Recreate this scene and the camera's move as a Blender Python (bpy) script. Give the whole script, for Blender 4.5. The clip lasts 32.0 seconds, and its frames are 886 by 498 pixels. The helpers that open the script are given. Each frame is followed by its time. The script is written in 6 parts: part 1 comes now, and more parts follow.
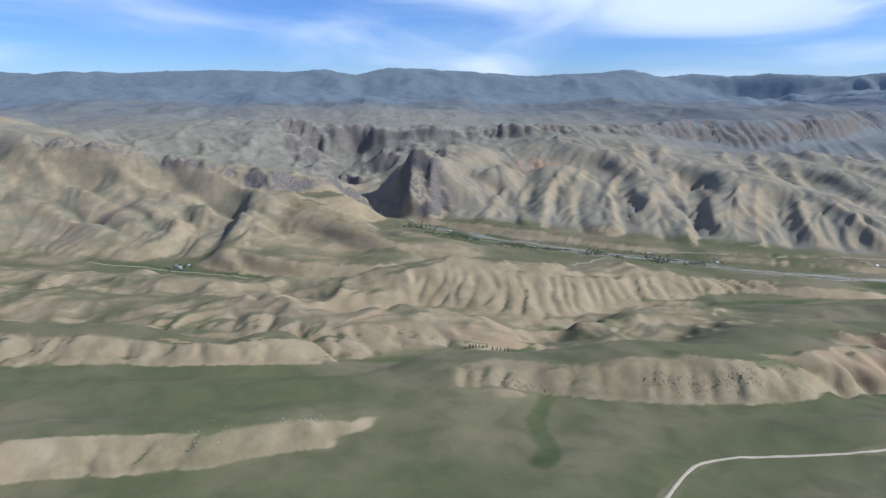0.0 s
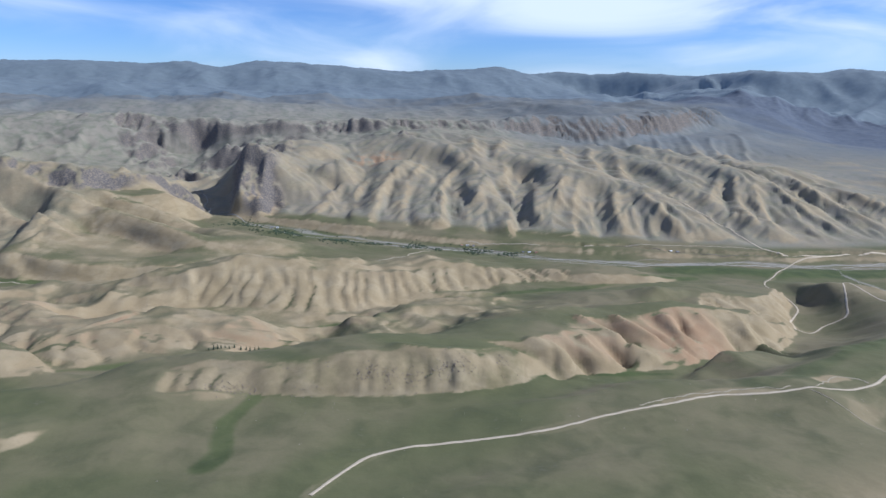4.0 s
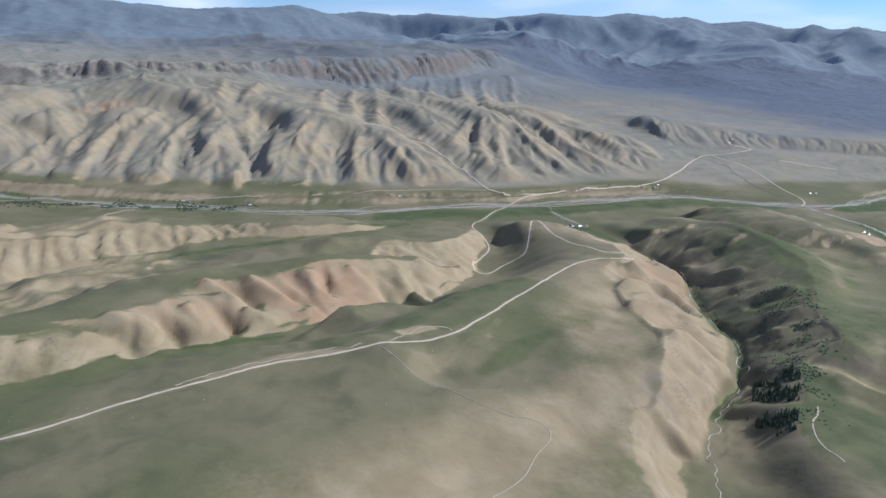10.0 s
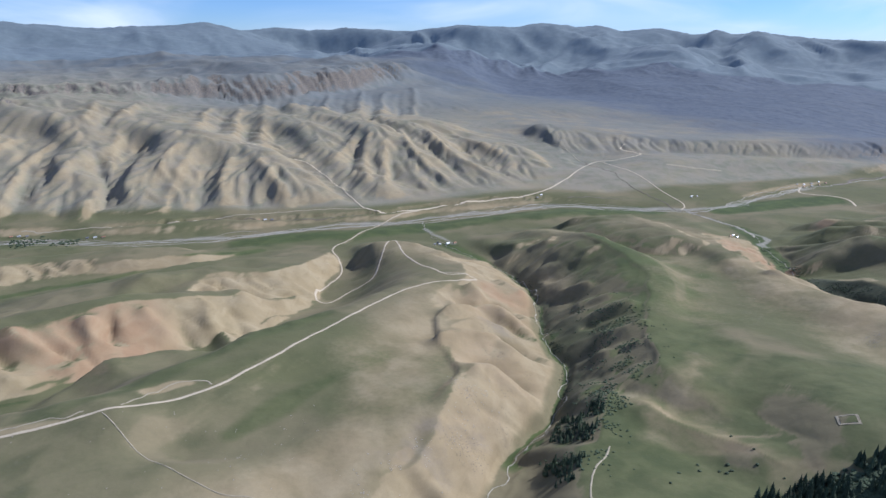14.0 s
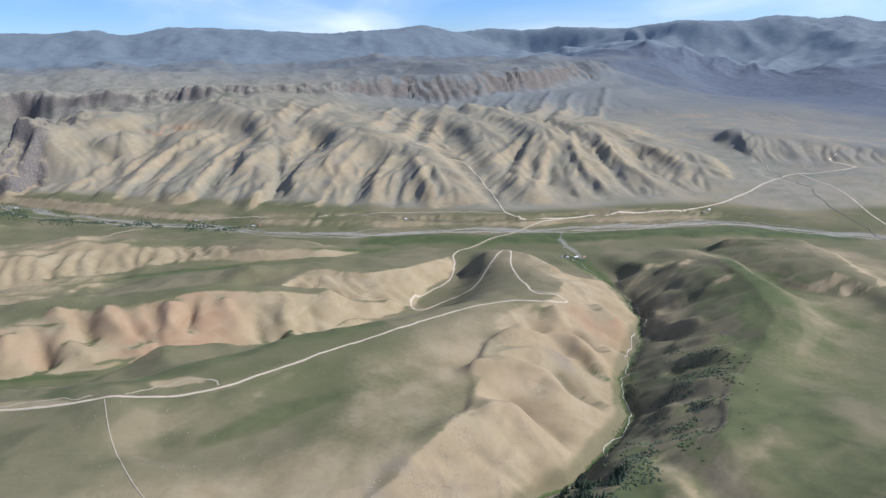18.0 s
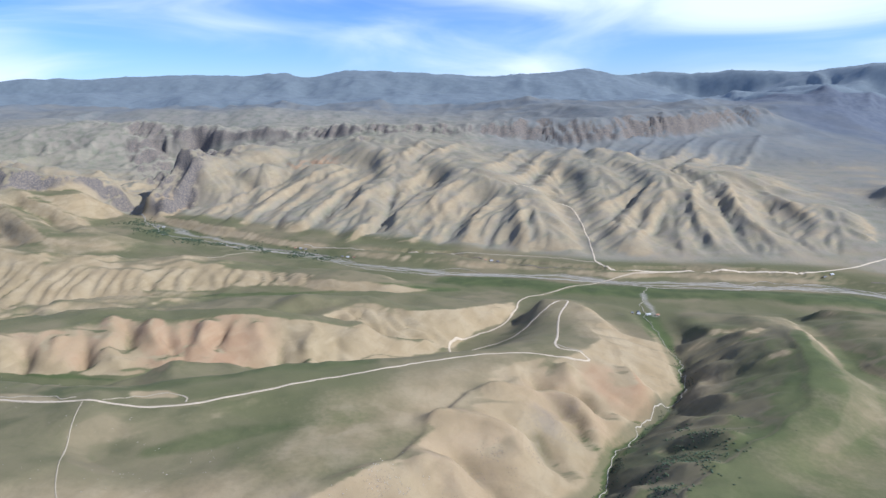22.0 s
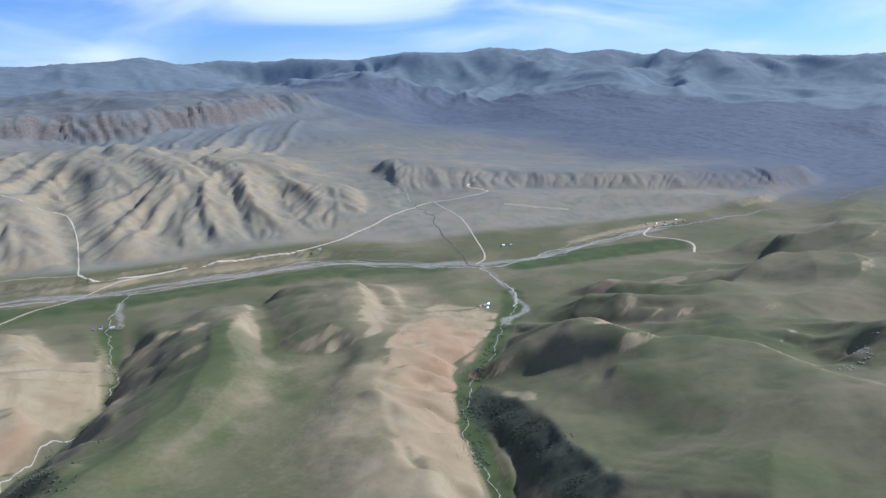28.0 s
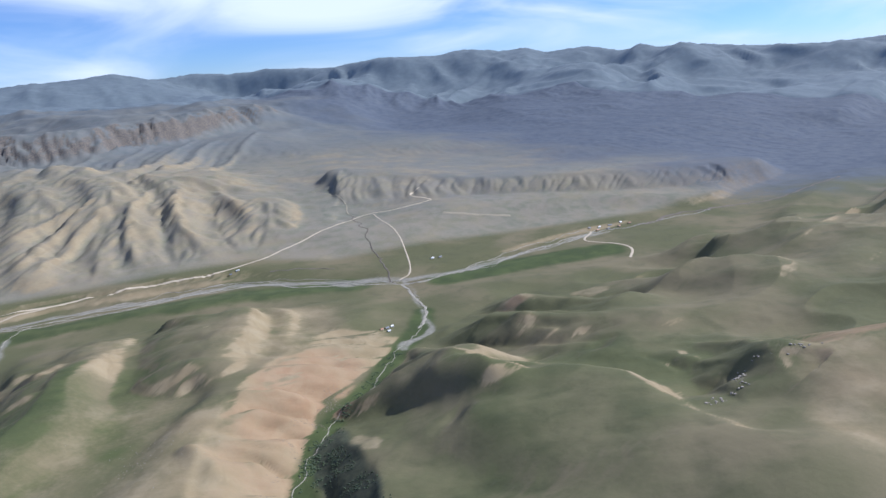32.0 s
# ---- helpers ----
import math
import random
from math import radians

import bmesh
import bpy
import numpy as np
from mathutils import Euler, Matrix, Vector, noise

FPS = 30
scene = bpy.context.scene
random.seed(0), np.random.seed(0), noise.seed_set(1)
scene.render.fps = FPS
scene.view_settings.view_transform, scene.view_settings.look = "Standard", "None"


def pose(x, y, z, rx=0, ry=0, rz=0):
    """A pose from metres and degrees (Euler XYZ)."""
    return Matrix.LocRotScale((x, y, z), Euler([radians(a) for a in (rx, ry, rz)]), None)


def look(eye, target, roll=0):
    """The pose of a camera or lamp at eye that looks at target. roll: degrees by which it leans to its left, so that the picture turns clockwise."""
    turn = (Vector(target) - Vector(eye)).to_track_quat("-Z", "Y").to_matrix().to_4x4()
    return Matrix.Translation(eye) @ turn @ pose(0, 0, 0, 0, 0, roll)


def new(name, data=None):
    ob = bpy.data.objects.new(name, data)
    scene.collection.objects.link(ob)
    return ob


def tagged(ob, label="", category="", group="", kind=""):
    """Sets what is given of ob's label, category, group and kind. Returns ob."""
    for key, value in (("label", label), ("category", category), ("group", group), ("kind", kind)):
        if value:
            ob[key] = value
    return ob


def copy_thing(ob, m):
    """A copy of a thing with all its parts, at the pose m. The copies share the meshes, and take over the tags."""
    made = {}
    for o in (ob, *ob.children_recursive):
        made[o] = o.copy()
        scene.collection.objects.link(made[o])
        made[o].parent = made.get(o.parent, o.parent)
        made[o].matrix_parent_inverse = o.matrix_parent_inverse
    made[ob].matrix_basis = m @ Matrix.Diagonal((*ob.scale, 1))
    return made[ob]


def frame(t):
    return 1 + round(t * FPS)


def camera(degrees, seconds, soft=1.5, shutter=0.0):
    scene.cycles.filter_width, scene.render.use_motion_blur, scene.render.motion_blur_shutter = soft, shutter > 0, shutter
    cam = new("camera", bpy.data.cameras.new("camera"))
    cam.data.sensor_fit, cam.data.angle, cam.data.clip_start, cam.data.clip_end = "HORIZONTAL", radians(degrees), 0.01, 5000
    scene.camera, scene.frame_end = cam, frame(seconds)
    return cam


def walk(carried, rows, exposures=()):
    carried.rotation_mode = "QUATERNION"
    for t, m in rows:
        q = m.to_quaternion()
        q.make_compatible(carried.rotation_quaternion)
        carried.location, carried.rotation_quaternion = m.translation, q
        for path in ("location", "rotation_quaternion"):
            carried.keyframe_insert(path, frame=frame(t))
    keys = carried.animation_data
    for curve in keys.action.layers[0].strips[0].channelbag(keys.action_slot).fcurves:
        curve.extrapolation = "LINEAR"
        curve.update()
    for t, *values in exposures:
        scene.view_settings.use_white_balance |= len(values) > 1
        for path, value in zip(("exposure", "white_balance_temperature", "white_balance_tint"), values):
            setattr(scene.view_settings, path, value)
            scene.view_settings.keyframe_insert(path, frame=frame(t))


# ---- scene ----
cam = camera(67.7, 32.0)
METRES, EYE, TILT, LEAN, TURN = 800.0, 232.0, -14.0, 0.0, 0.0
ROWS = [
    (0.0, 0.0, 0.0, 0.0, -0.0, 0.0, -0.0),
    (0.5, 0.0165, 0.0005, -0.0002, -1.1, 0.1, -1.25),
    (1.0, 0.0324, -0.0001, -0.0003, -2.17, 0.29, 0.02),
    (1.5, 0.0487, -0.0007, -0.001, -3.3, 0.31, 0.8),
    (2.0, 0.0649, -0.001, -0.0009, -4.36, 0.21, 0.93),
    (2.5, 0.0811, -0.0014, -0.0014, -5.52, -0.0, 1.0),
    (3.0, 0.097, -0.0013, -0.0015, -6.74, -0.53, 2.52),
    (3.5, 0.1129, -0.0012, -0.0019, -8.03, -0.68, 2.0),
    (5.5, 0.1771, -0.0004, -0.0032, -11.49, 1.0, 3.22),
    (6.0, 0.1938, -0.0016, -0.0035, -12.12, 1.36, 4.1),
    (6.5, 0.2095, -0.0026, -0.0035, -13.1, 0.55, 4.26),
    (7.0, 0.2252, -0.0022, -0.0037, -14.39, -1.01, 4.06),
    (7.5, 0.2415, -0.0021, -0.0041, -15.27, -1.9, 3.73),
    (8.0, 0.2574, -0.0022, -0.0041, -16.31, -2.67, 3.92),
    (8.5, 0.2732, -0.0021, -0.0037, -18.18, -3.96, 4.61),
    (9.0, 0.2897, -0.002, -0.0042, -20.34, -4.91, 3.89),
    (9.5, 0.3051, -0.0018, -0.0047, -22.45, -5.54, 4.97),
    (10.0, 0.3207, -0.0011, -0.0058, -23.43, -5.9, 4.19),
    (10.5, 0.3369, -0.0004, -0.0064, -24.36, -5.53, 4.89),
    (11.0, 0.3522, -0.0001, -0.0066, -25.56, -5.0, 5.1),
    (11.5, 0.369, -0.0003, -0.0065, -26.71, -4.6, 5.29),
    (12.0, 0.3845, -0.0006, -0.0074, -27.58, -4.49, 5.85),
    (12.5, 0.3995, -0.0014, -0.0075, -28.2, -4.72, 5.83),
    (13.0, 0.4158, -0.0005, -0.0084, -28.7, -5.11, 5.81),
    (13.5, 0.4311, -0.0001, -0.0085, -28.82, -5.38, 6.53),
    (15.5, 0.4931, -0.001, -0.0086, -27.61, -3.9, 6.43),
    (16.0, 0.5077, -0.0007, -0.0082, -22.1, -2.65, 7.36),
    (16.5, 0.5242, -0.0002, -0.0093, -17.41, -1.35, 6.58),
    (17.0, 0.5401, -0.0011, -0.0095, -13.22, -0.83, 4.5),
    (17.5, 0.5563, -0.0014, -0.0095, -11.78, -2.38, 5.19),
    (18.0, 0.5706, -0.0009, -0.0102, -10.22, -3.7, 3.71),
    (18.5, 0.5873, -0.001, -0.0092, -5.16, -4.04, 0.87),
    (19.0, 0.6023, 0.0004, -0.0106, 2.18, -4.1, -1.43),
    (19.5, 0.6184, 0.0013, -0.0094, 7.61, -2.94, -2.88),
    (20.0, 0.6336, 0.0011, -0.0108, 13.14, -3.06, -3.25),
    (20.5, 0.649, -0.0008, -0.012, 17.5, -2.34, -3.48),
    (21.0, 0.6632, -0.0018, -0.0121, 18.15, -0.79, -2.77),
    (21.5, 0.6826, -0.0031, -0.0108, 13.7, 0.59, -2.48),
    (22.0, 0.6962, -0.0032, -0.0109, 4.0, 0.15, -0.16),
    (22.5, 0.7118, -0.0014, -0.0111, -0.43, -0.95, 0.43),
    (23.0, 0.7266, -0.0002, -0.0111, -4.81, -1.85, 1.33),
    (23.5, 0.7419, -0.0003, -0.0111, -10.01, -2.78, 2.33),
    (24.0, 0.757, 0.0003, -0.0117, -14.04, -4.21, 2.76),
    (24.5, 0.7721, 0.0009, -0.012, -17.37, -5.0, 3.65),
    (25.0, 0.7877, 0.0018, -0.0139, -20.37, -4.92, 4.52),
    (25.5, 0.8029, 0.0016, -0.014, -22.66, -4.62, 5.39),
    (26.0, 0.8177, 0.0011, -0.0157, -24.44, -4.13, 6.61),
    (26.5, 0.8329, 0.0007, -0.015, -26.09, -4.19, 7.15),
    (28.5, 0.894, 0.0005, -0.0166, -28.76, -2.73, 8.83),
    (29.0, 0.9093, -0.0004, -0.017, -28.9, -2.6, 9.34),
    (29.5, 0.9241, -0.0013, -0.0175, -29.57, -2.73, 9.67),
    (30.0, 0.9382, -0.0019, -0.0185, -30.03, -3.13, 9.63),
    (30.5, 0.9533, -0.0024, -0.0192, -29.04, -3.02, 9.95),
    (31.0, 0.9683, -0.0031, -0.0198, -28.5, -2.9, 10.45),
    (31.5, 0.9827, -0.004, -0.0202, -28.54, -2.81, 10.52),
    (32.0, 0.9978, -0.0051, -0.0208, -28.85, -2.91, 10.83),
]
walk(cam, [(t, pose(0, 0, EYE, TILT, LEAN, TURN) @ pose(METRES * x, METRES * y, METRES * z, 90 + pitch, roll, yaw)) for t, x, y, z, yaw, pitch, roll in ROWS],
     exposures=[(0.0, 0.18, 5500, 10), (9.0, 0.24, 5550, 11), (16.0, 0.28, 5600, 11), (19.0, 0.46, 5800, 11), (21.0, 0.52, 5750, 11), (23.0, 0.40, 5500, 11), (26.0, 0.26, 5350, 10), (29.0, 0.26, 5350, 11), (31.0, 0.28, 5500, 12), (32.0, 0.30, 5600, 12)])

# ---- light ----
SUN_AZ, SUN_EL = 100.0, 39.0  # bearing from straight ahead (+y) clockwise, height, in degrees
sun_way = Vector((math.sin(radians(SUN_AZ)) * math.cos(radians(SUN_EL)), math.cos(radians(SUN_AZ)) * math.cos(radians(SUN_EL)), math.sin(radians(SUN_EL))))
sun = new("sun", bpy.data.lights.new("sun", "SUN"))
sun.data.energy, sun.data.angle, sun.data.color = 5.0, radians(0.53), (1.0, 0.95, 0.87)
sun.matrix_world = look(sun_way * 900, (0, 0, 0))

world = bpy.data.worlds.new("sky")
scene.world = world
world.use_nodes = True
wn, wl = world.node_tree.nodes, world.node_tree.links
wn.clear()
w_out, w_bg, w_sky = wn.new("ShaderNodeOutputWorld"), wn.new("ShaderNodeBackground"), wn.new("ShaderNodeTexSky")
w_sky.sky_type, w_sky.sun_disc = "NISHITA", False
w_sky.sun_elevation, w_sky.sun_rotation = radians(SUN_EL), radians(SUN_AZ)
w_sky.altitude, w_sky.air_density, w_sky.dust_density, w_sky.ozone_density = 2200, 1.0, 0.25, 4.0
w_bg.inputs["Strength"].default_value = 0.095
# streaks of thin high cloud
w_tc, w_map = wn.new("ShaderNodeTexCoord"), wn.new("ShaderNodeMapping")
w_map.inputs["Scale"].default_value = (2.0, 2.0, 9.0)
w_map.inputs["Rotation"].default_value = (0.0, radians(-5), 0.3)
w_n1, w_n2 = wn.new("ShaderNodeTexNoise"), wn.new("ShaderNodeTexNoise")
w_n1.inputs["Scale"].default_value, w_n1.inputs["Detail"].default_value, w_n1.inputs["Distortion"].default_value = 1.5, 9.0, 0.9
w_n2.inputs["Scale"].default_value, w_n2.inputs["Detail"].default_value = 0.8, 2.0
w_sum, w_veil, w_mix = wn.new("ShaderNodeMath"), wn.new("ShaderNodeMapRange"), wn.new("ShaderNodeMixRGB")
w_sum.operation = "ADD"
w_veil.interpolation_type = "SMOOTHSTEP"
w_veil.inputs["From Min"].default_value, w_veil.inputs["From Max"].default_value = 0.86, 1.42
w_mix.inputs["Color2"].default_value = (7.6, 8.2, 9.0, 1)
wl.new(w_tc.outputs["Generated"], w_map.inputs["Vector"])
wl.new(w_map.outputs["Vector"], w_n1.inputs["Vector"])
wl.new(w_map.outputs["Vector"], w_n2.inputs["Vector"])
wl.new(w_n1.outputs["Fac"], w_sum.inputs[0])
wl.new(w_n2.outputs["Fac"], w_sum.inputs[1])
wl.new(w_sum.outputs[0], w_veil.inputs["Value"])
wl.new(w_veil.outputs["Result"], w_mix.inputs["Fac"])
w_tint = wn.new("ShaderNodeMixRGB")  # clear mountain air
w_tint.blend_type, w_tint.inputs["Fac"].default_value, w_tint.inputs["Color2"].default_value = "MULTIPLY", 1.0, (0.66, 0.79, 1.06, 1)
wl.new(w_sky.outputs["Color"], w_tint.inputs["Color1"])
wl.new(w_tint.outputs["Color"], w_mix.inputs["Color1"])
wl.new(w_mix.outputs["Color"], w_bg.inputs["Color"])
wl.new(w_bg.outputs["Background"], w_out.inputs["Surface"])


# ---- materials ----
def plain(name, color, rough=0.8, metal=0.0, vary=0.25, scale=3.0, bump=0.2):
    """A surface with stains and grain at two scales."""
    m = bpy.data.materials.new(name)
    m.use_nodes = True
    n, l = m.node_tree.nodes, m.node_tree.links
    b = n["Principled BSDF"]
    b.inputs["Roughness"].default_value, b.inputs["Metallic"].default_value = rough, metal
    tc = n.new("ShaderNodeTexCoord")
    big, fine, mix, mix2 = n.new("ShaderNodeTexNoise"), n.new("ShaderNodeTexNoise"), n.new("ShaderNodeMixRGB"), n.new("ShaderNodeMixRGB")
    info = n.new("ShaderNodeObjectInfo")
    big.inputs["Scale"].default_value, fine.inputs["Scale"].default_value = scale * 0.2, scale * 3
    big.inputs["Detail"].default_value = fine.inputs["Detail"].default_value = 5
    dark = tuple(c * (1 - vary) for c in color)
    lite = tuple(min(1, c * (1 + vary)) for c in color)
    mix.inputs["Color1"].default_value, mix.inputs["Color2"].default_value = (*dark, 1), (*lite, 1)
    mix2.blend_type, mix2.inputs["Fac"].default_value = "OVERLAY", 0.35
    l.new(tc.outputs["Object"], big.inputs["Vector"])
    l.new(tc.outputs["Object"], fine.inputs["Vector"])
    l.new(big.outputs["Fac"], mix.inputs["Fac"])
    l.new(mix.outputs["Color"], mix2.inputs["Color1"])
    l.new(fine.outputs["Fac"], mix2.inputs["Color2"])
    hsv = n.new("ShaderNodeHueSaturation")
    ran = n.new("ShaderNodeMapRange")
    ran.inputs["To Min"].default_value, ran.inputs["To Max"].default_value = 1 - vary * 0.6, 1 + vary * 0.6
    l.new(info.outputs["Random"], ran.inputs["Value"])
    l.new(ran.outputs["Result"], hsv.inputs["Value"])
    l.new(mix2.outputs["Color"], hsv.inputs["Color"])
    l.new(hsv.outputs["Color"], b.inputs["Base Color"])
    bp = n.new("ShaderNodeBump")
    bp.inputs["Strength"].default_value = bump
    l.new(fine.outputs["Fac"], bp.inputs["Height"])
    l.new(bp.outputs["Normal"], b.inputs["Normal"])
    return m


def ground_material():
    """Grass, bare earth, red earth, rock, rich meadow and gravel, with painted haze and shade, laid by the covers
    stored on the ground.
    """
    m = bpy.data.materials.new("ground_cover")
    m.use_nodes = True
    n, l = m.node_tree.nodes, m.node_tree.links
    b = n["Principled BSDF"]
    b.inputs["Roughness"].default_value = 0.95
    b.inputs["Specular IOR Level"].default_value = 0.15
    tc = n.new("ShaderNodeTexCoord")

    def noise_at(scale, detail=6.0, distortion=0.0, stretch=None):
        t = n.new("ShaderNodeTexNoise")
        t.inputs["Scale"].default_value, t.inputs["Detail"].default_value, t.inputs["Distortion"].default_value = scale, detail, distortion
        if stretch:
            mp = n.new("ShaderNodeMapping")
            mp.inputs["Scale"].default_value = stretch
            l.new(tc.outputs["Object"], mp.inputs["Vector"])
            l.new(mp.outputs["Vector"], t.inputs["Vector"])
        else:
            l.new(tc.outputs["Object"], t.inputs["Vector"])
        return t.outputs["Fac"]

    def blend(fac, c1, c2, mode="MIX"):
        x = n.new("ShaderNodeMixRGB")
        x.blend_type = mode
        for k, v in (("Fac", fac), ("Color1", c1), ("Color2", c2)):
            if isinstance(v, (int, float)):
                x.inputs[k].default_value = v
            elif isinstance(v, tuple):
                x.inputs[k].default_value = (*v, 1)
            else:
                l.new(v, x.inputs[k])
        return x.outputs["Color"]

    def remap(v, a, b_, lo=0.0, hi=1.0):
        x = n.new("ShaderNodeMapRange")
        x.interpolation_type = "SMOOTHSTEP"
        for k, q in (("From Min", a), ("From Max", b_), ("To Min", lo), ("To Max", hi)):
            x.inputs[k].default_value = q
        l.new(v, x.inputs["Value"])
        return x.outputs["Result"]

    def maths(op, a, b_):
        x = n.new("ShaderNodeMath")
        x.operation = op
        for i, v in enumerate((a, b_)):
            if isinstance(v, (int, float)):
                x.inputs[i].default_value = v
            else:
                l.new(v, x.inputs[i])
        return x.outputs[0]

    def cover(name):
        x = n.new("ShaderNodeAttribute")
        x.attribute_name = name
        return x.outputs["Fac"]

    wide, mid, fine, grit = noise_at(0.008, 5, 0.6), noise_at(0.05, 7, 0.4), noise_at(0.35, 6), noise_at(2.2, 4)
    streak = noise_at(0.06, 6, 0.8, (1.0, 0.35, 2.6))

    def edge(name, spread=0.45):
        """A cover whose border is frayed by noise."""
        v = maths("ADD", cover(name), maths("MULTIPLY", maths("SUBTRACT", maths("ADD", mid, maths("MULTIPLY", fine, 0.6)), 0.8), spread))
        return remap(v, 0.10, 0.92)

    grass = blend(remap(wide, 0.38, 0.60), G_DRY, G_GREEN)
    grass = blend(maths("MULTIPLY", remap(mid, 0.45, 0.75), 0.5), grass, G_DARK)
    grass = blend(maths("MULTIPLY", remap(fine, 0.55, 0.75), 0.22), grass, G_DRY)
    soil = blend(remap(mid, 0.35, 0.7), E_TAN, E_PALE)
    soil = blend(maths("MULTIPLY", remap(streak, 0.45, 0.7), 0.5), soil, E_BROWN)
    soil = blend(maths("MULTIPLY", remap(fine, 0.55, 0.8), 0.25), soil, G_DRY)
    red = blend(remap(streak, 0.35, 0.7), E_RED, E_ROSE)
    rock = blend(remap(fine, 0.35, 0.7), R_DARK, R_PALE)
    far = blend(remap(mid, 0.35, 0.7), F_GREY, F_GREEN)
    col = blend(edge("lush_shade", 0.3), grass, blend(remap(mid, 0.3, 0.7), L_GREEN, L_DEEP))
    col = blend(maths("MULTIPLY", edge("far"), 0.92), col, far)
    # painted haze: bluish grey laid over the land with distance
    col = blend(maths("MULTIPLY", cover("haze_tint"), 0.9), col, blend(remap(wide, 0.3, 0.7), HAZE_BLUE, HAZE_GREY))
    col = blend(maths("MULTIPLY", edge("bare", 0.6), 0.82), col, soil)
    col = blend(maths("MULTIPLY", edge("red"), 0.85), col, red)
    col = blend(edge("rock", 0.9), col, rock)
    # cloud shadow and haze of the eastern land, painted as dark blue-grey
    col = blend(maths("MULTIPLY", edge("cloud_shade"), 0.95), col, blend(remap(mid, 0.3, 0.7), SHADE_DARK, SHADE_PALE))
    col = blend(maths("MULTIPLY", edge("scrub", 0.7), 0.9), col, blend(remap(fine, 0.3, 0.7), C_DARK, C_GREEN))
    col = blend(edge("gravel", 0.5), col, blend(remap(fine, 0.3, 0.7), V_GREY, V_PALE))
    col = blend(0.18, col, blend(grit, (0.25, 0.25, 0.25), (0.75, 0.75, 0.75)), "OVERLAY")
    l.new(col, b.inputs["Base Color"])
    bp = n.new("ShaderNodeBump")
    bp.inputs["Strength"].default_value, bp.inputs["Distance"].default_value = 0.24, 1.0
    hgt = maths("ADD", maths("MULTIPLY", mid, 1.2), maths("ADD", maths("MULTIPLY", fine, 0.7), maths("MULTIPLY", grit, 0.15)))
    l.new(hgt, bp.inputs["Height"])
    l.new(bp.outputs["Normal"], b.inputs["Normal"])
    return m


# base colours of the covers
G_DRY, G_GREEN, G_DARK = (0.164, 0.140, 0.084), (0.106, 0.105, 0.053), (0.076, 0.080, 0.041)
E_TAN, E_PALE, E_BROWN = (0.280, 0.216, 0.130), (0.332, 0.266, 0.170), (0.212, 0.160, 0.096)
E_RED, E_ROSE = (0.268, 0.166, 0.100), (0.318, 0.224, 0.140)
R_DARK, R_PALE = (0.096, 0.089, 0.086), (0.185, 0.155, 0.124)
# grey-olive land beyond the river; its greying is partly painted haze
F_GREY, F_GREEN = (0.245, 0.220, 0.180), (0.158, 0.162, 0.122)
L_GREEN, L_DEEP = (0.072, 0.092, 0.034), (0.050, 0.066, 0.026)
# blue-greys that stand for cloud shadow and haze in the east
SHADE_DARK, SHADE_PALE = (0.075, 0.090, 0.122), (0.105, 0.120, 0.146)
# bluish greys for the haze put into the ground's colour
HAZE_BLUE, HAZE_GREY = (0.102, 0.122, 0.142), (0.138, 0.145, 0.145)
C_DARK, C_GREEN = (0.042, 0.048, 0.036), (0.066, 0.074, 0.046)
V_GREY, V_PALE = (0.235, 0.22, 0.19), (0.31, 0.29, 0.25)
mat_ground = ground_material()

# far mountains; the haze of kilometres of air is painted as bluish colour and glow
mat_range = plain("haze_glow_slopes", (0.092, 0.112, 0.120), 1.0, 0.0, 0.10, 0.012, 0.0)
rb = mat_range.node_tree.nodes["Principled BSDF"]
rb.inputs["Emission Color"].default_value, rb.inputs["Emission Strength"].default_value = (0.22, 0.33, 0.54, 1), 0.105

# ---- the lie of the land: streams, feet of slopes, ridges and edges, each a short line of (x, y, height) ----
LINES = []


def line(*pts, soft=7.0, weight=1.0):
    LINES.append((np.array(pts, float), soft, weight))


# main river and both edges of its flood plain
line((-330, 1900, 62), (-210, 1600, 34), (-160, 1350, 12), (-113, 1180, 0), (-30, 1075, 1), (150, 950, 0), (290, 875, 0), soft=12)
line((290, 870, 0), (390, 815, 0), (485, 785, -1), (600, 775, -1), (702, 750, -2), (823, 738, -2), (950, 722, -2), (1034, 660, -3), (1095, 615, -4), (1180, 607, -5), (1300, 625, -6), (1412, 632, -7), (1600, 600, -6), (2000, 700, -4), (3500, 1200, 8), soft=14)
line((-60, 1115, 8), (13, 1098, 13), (148, 1012, 14), (250, 960, 10), (380, 900, 9), (501, 870, 10), (600, 830, 8), (694, 805, 8), (783, 800, 7.6), (875, 785, 9), (977, 781, 7), (1060, 700, 1), (1150, 650, 0), (1250, 660, 0), (1350, 670, 0), (1500, 660, -1), soft=10)
line((-115, 1095, 6), (20, 960, 4), (200, 850, 4), (400, 750, 3), (560, 712, 4), (700, 665, 3), (770, 655, 3), (900, 618, 3), (1000, 610, 2), (1100, 600, 0), (1250, 560, -3), (1380, 525, -5), (1560, 540, -4), soft=10)
# creek under the long tan slope
line((400, 60, 62), (440, 125, 50), (470, 175, 41), (520, 215, 33), (563, 241, 26), (612, 292, 23.5), (630, 335, 20.5), (665, 390, 15), (700, 442, 10), (706, 530, 8), (710, 617, 5), (722, 690, 2), soft=5, weight=1.3)
# creek under the red slope
line((810, 110, 46), (838, 190, 34), (855, 235, 29), (866, 270, 27), (884, 300, 25.5), (898, 320, 24), (930, 350, 18), (992, 419, 11), (1035, 460, 7), (1062, 505, 4), (1080, 560, 0), (1090, 605, -3), soft=5, weight=1.3)
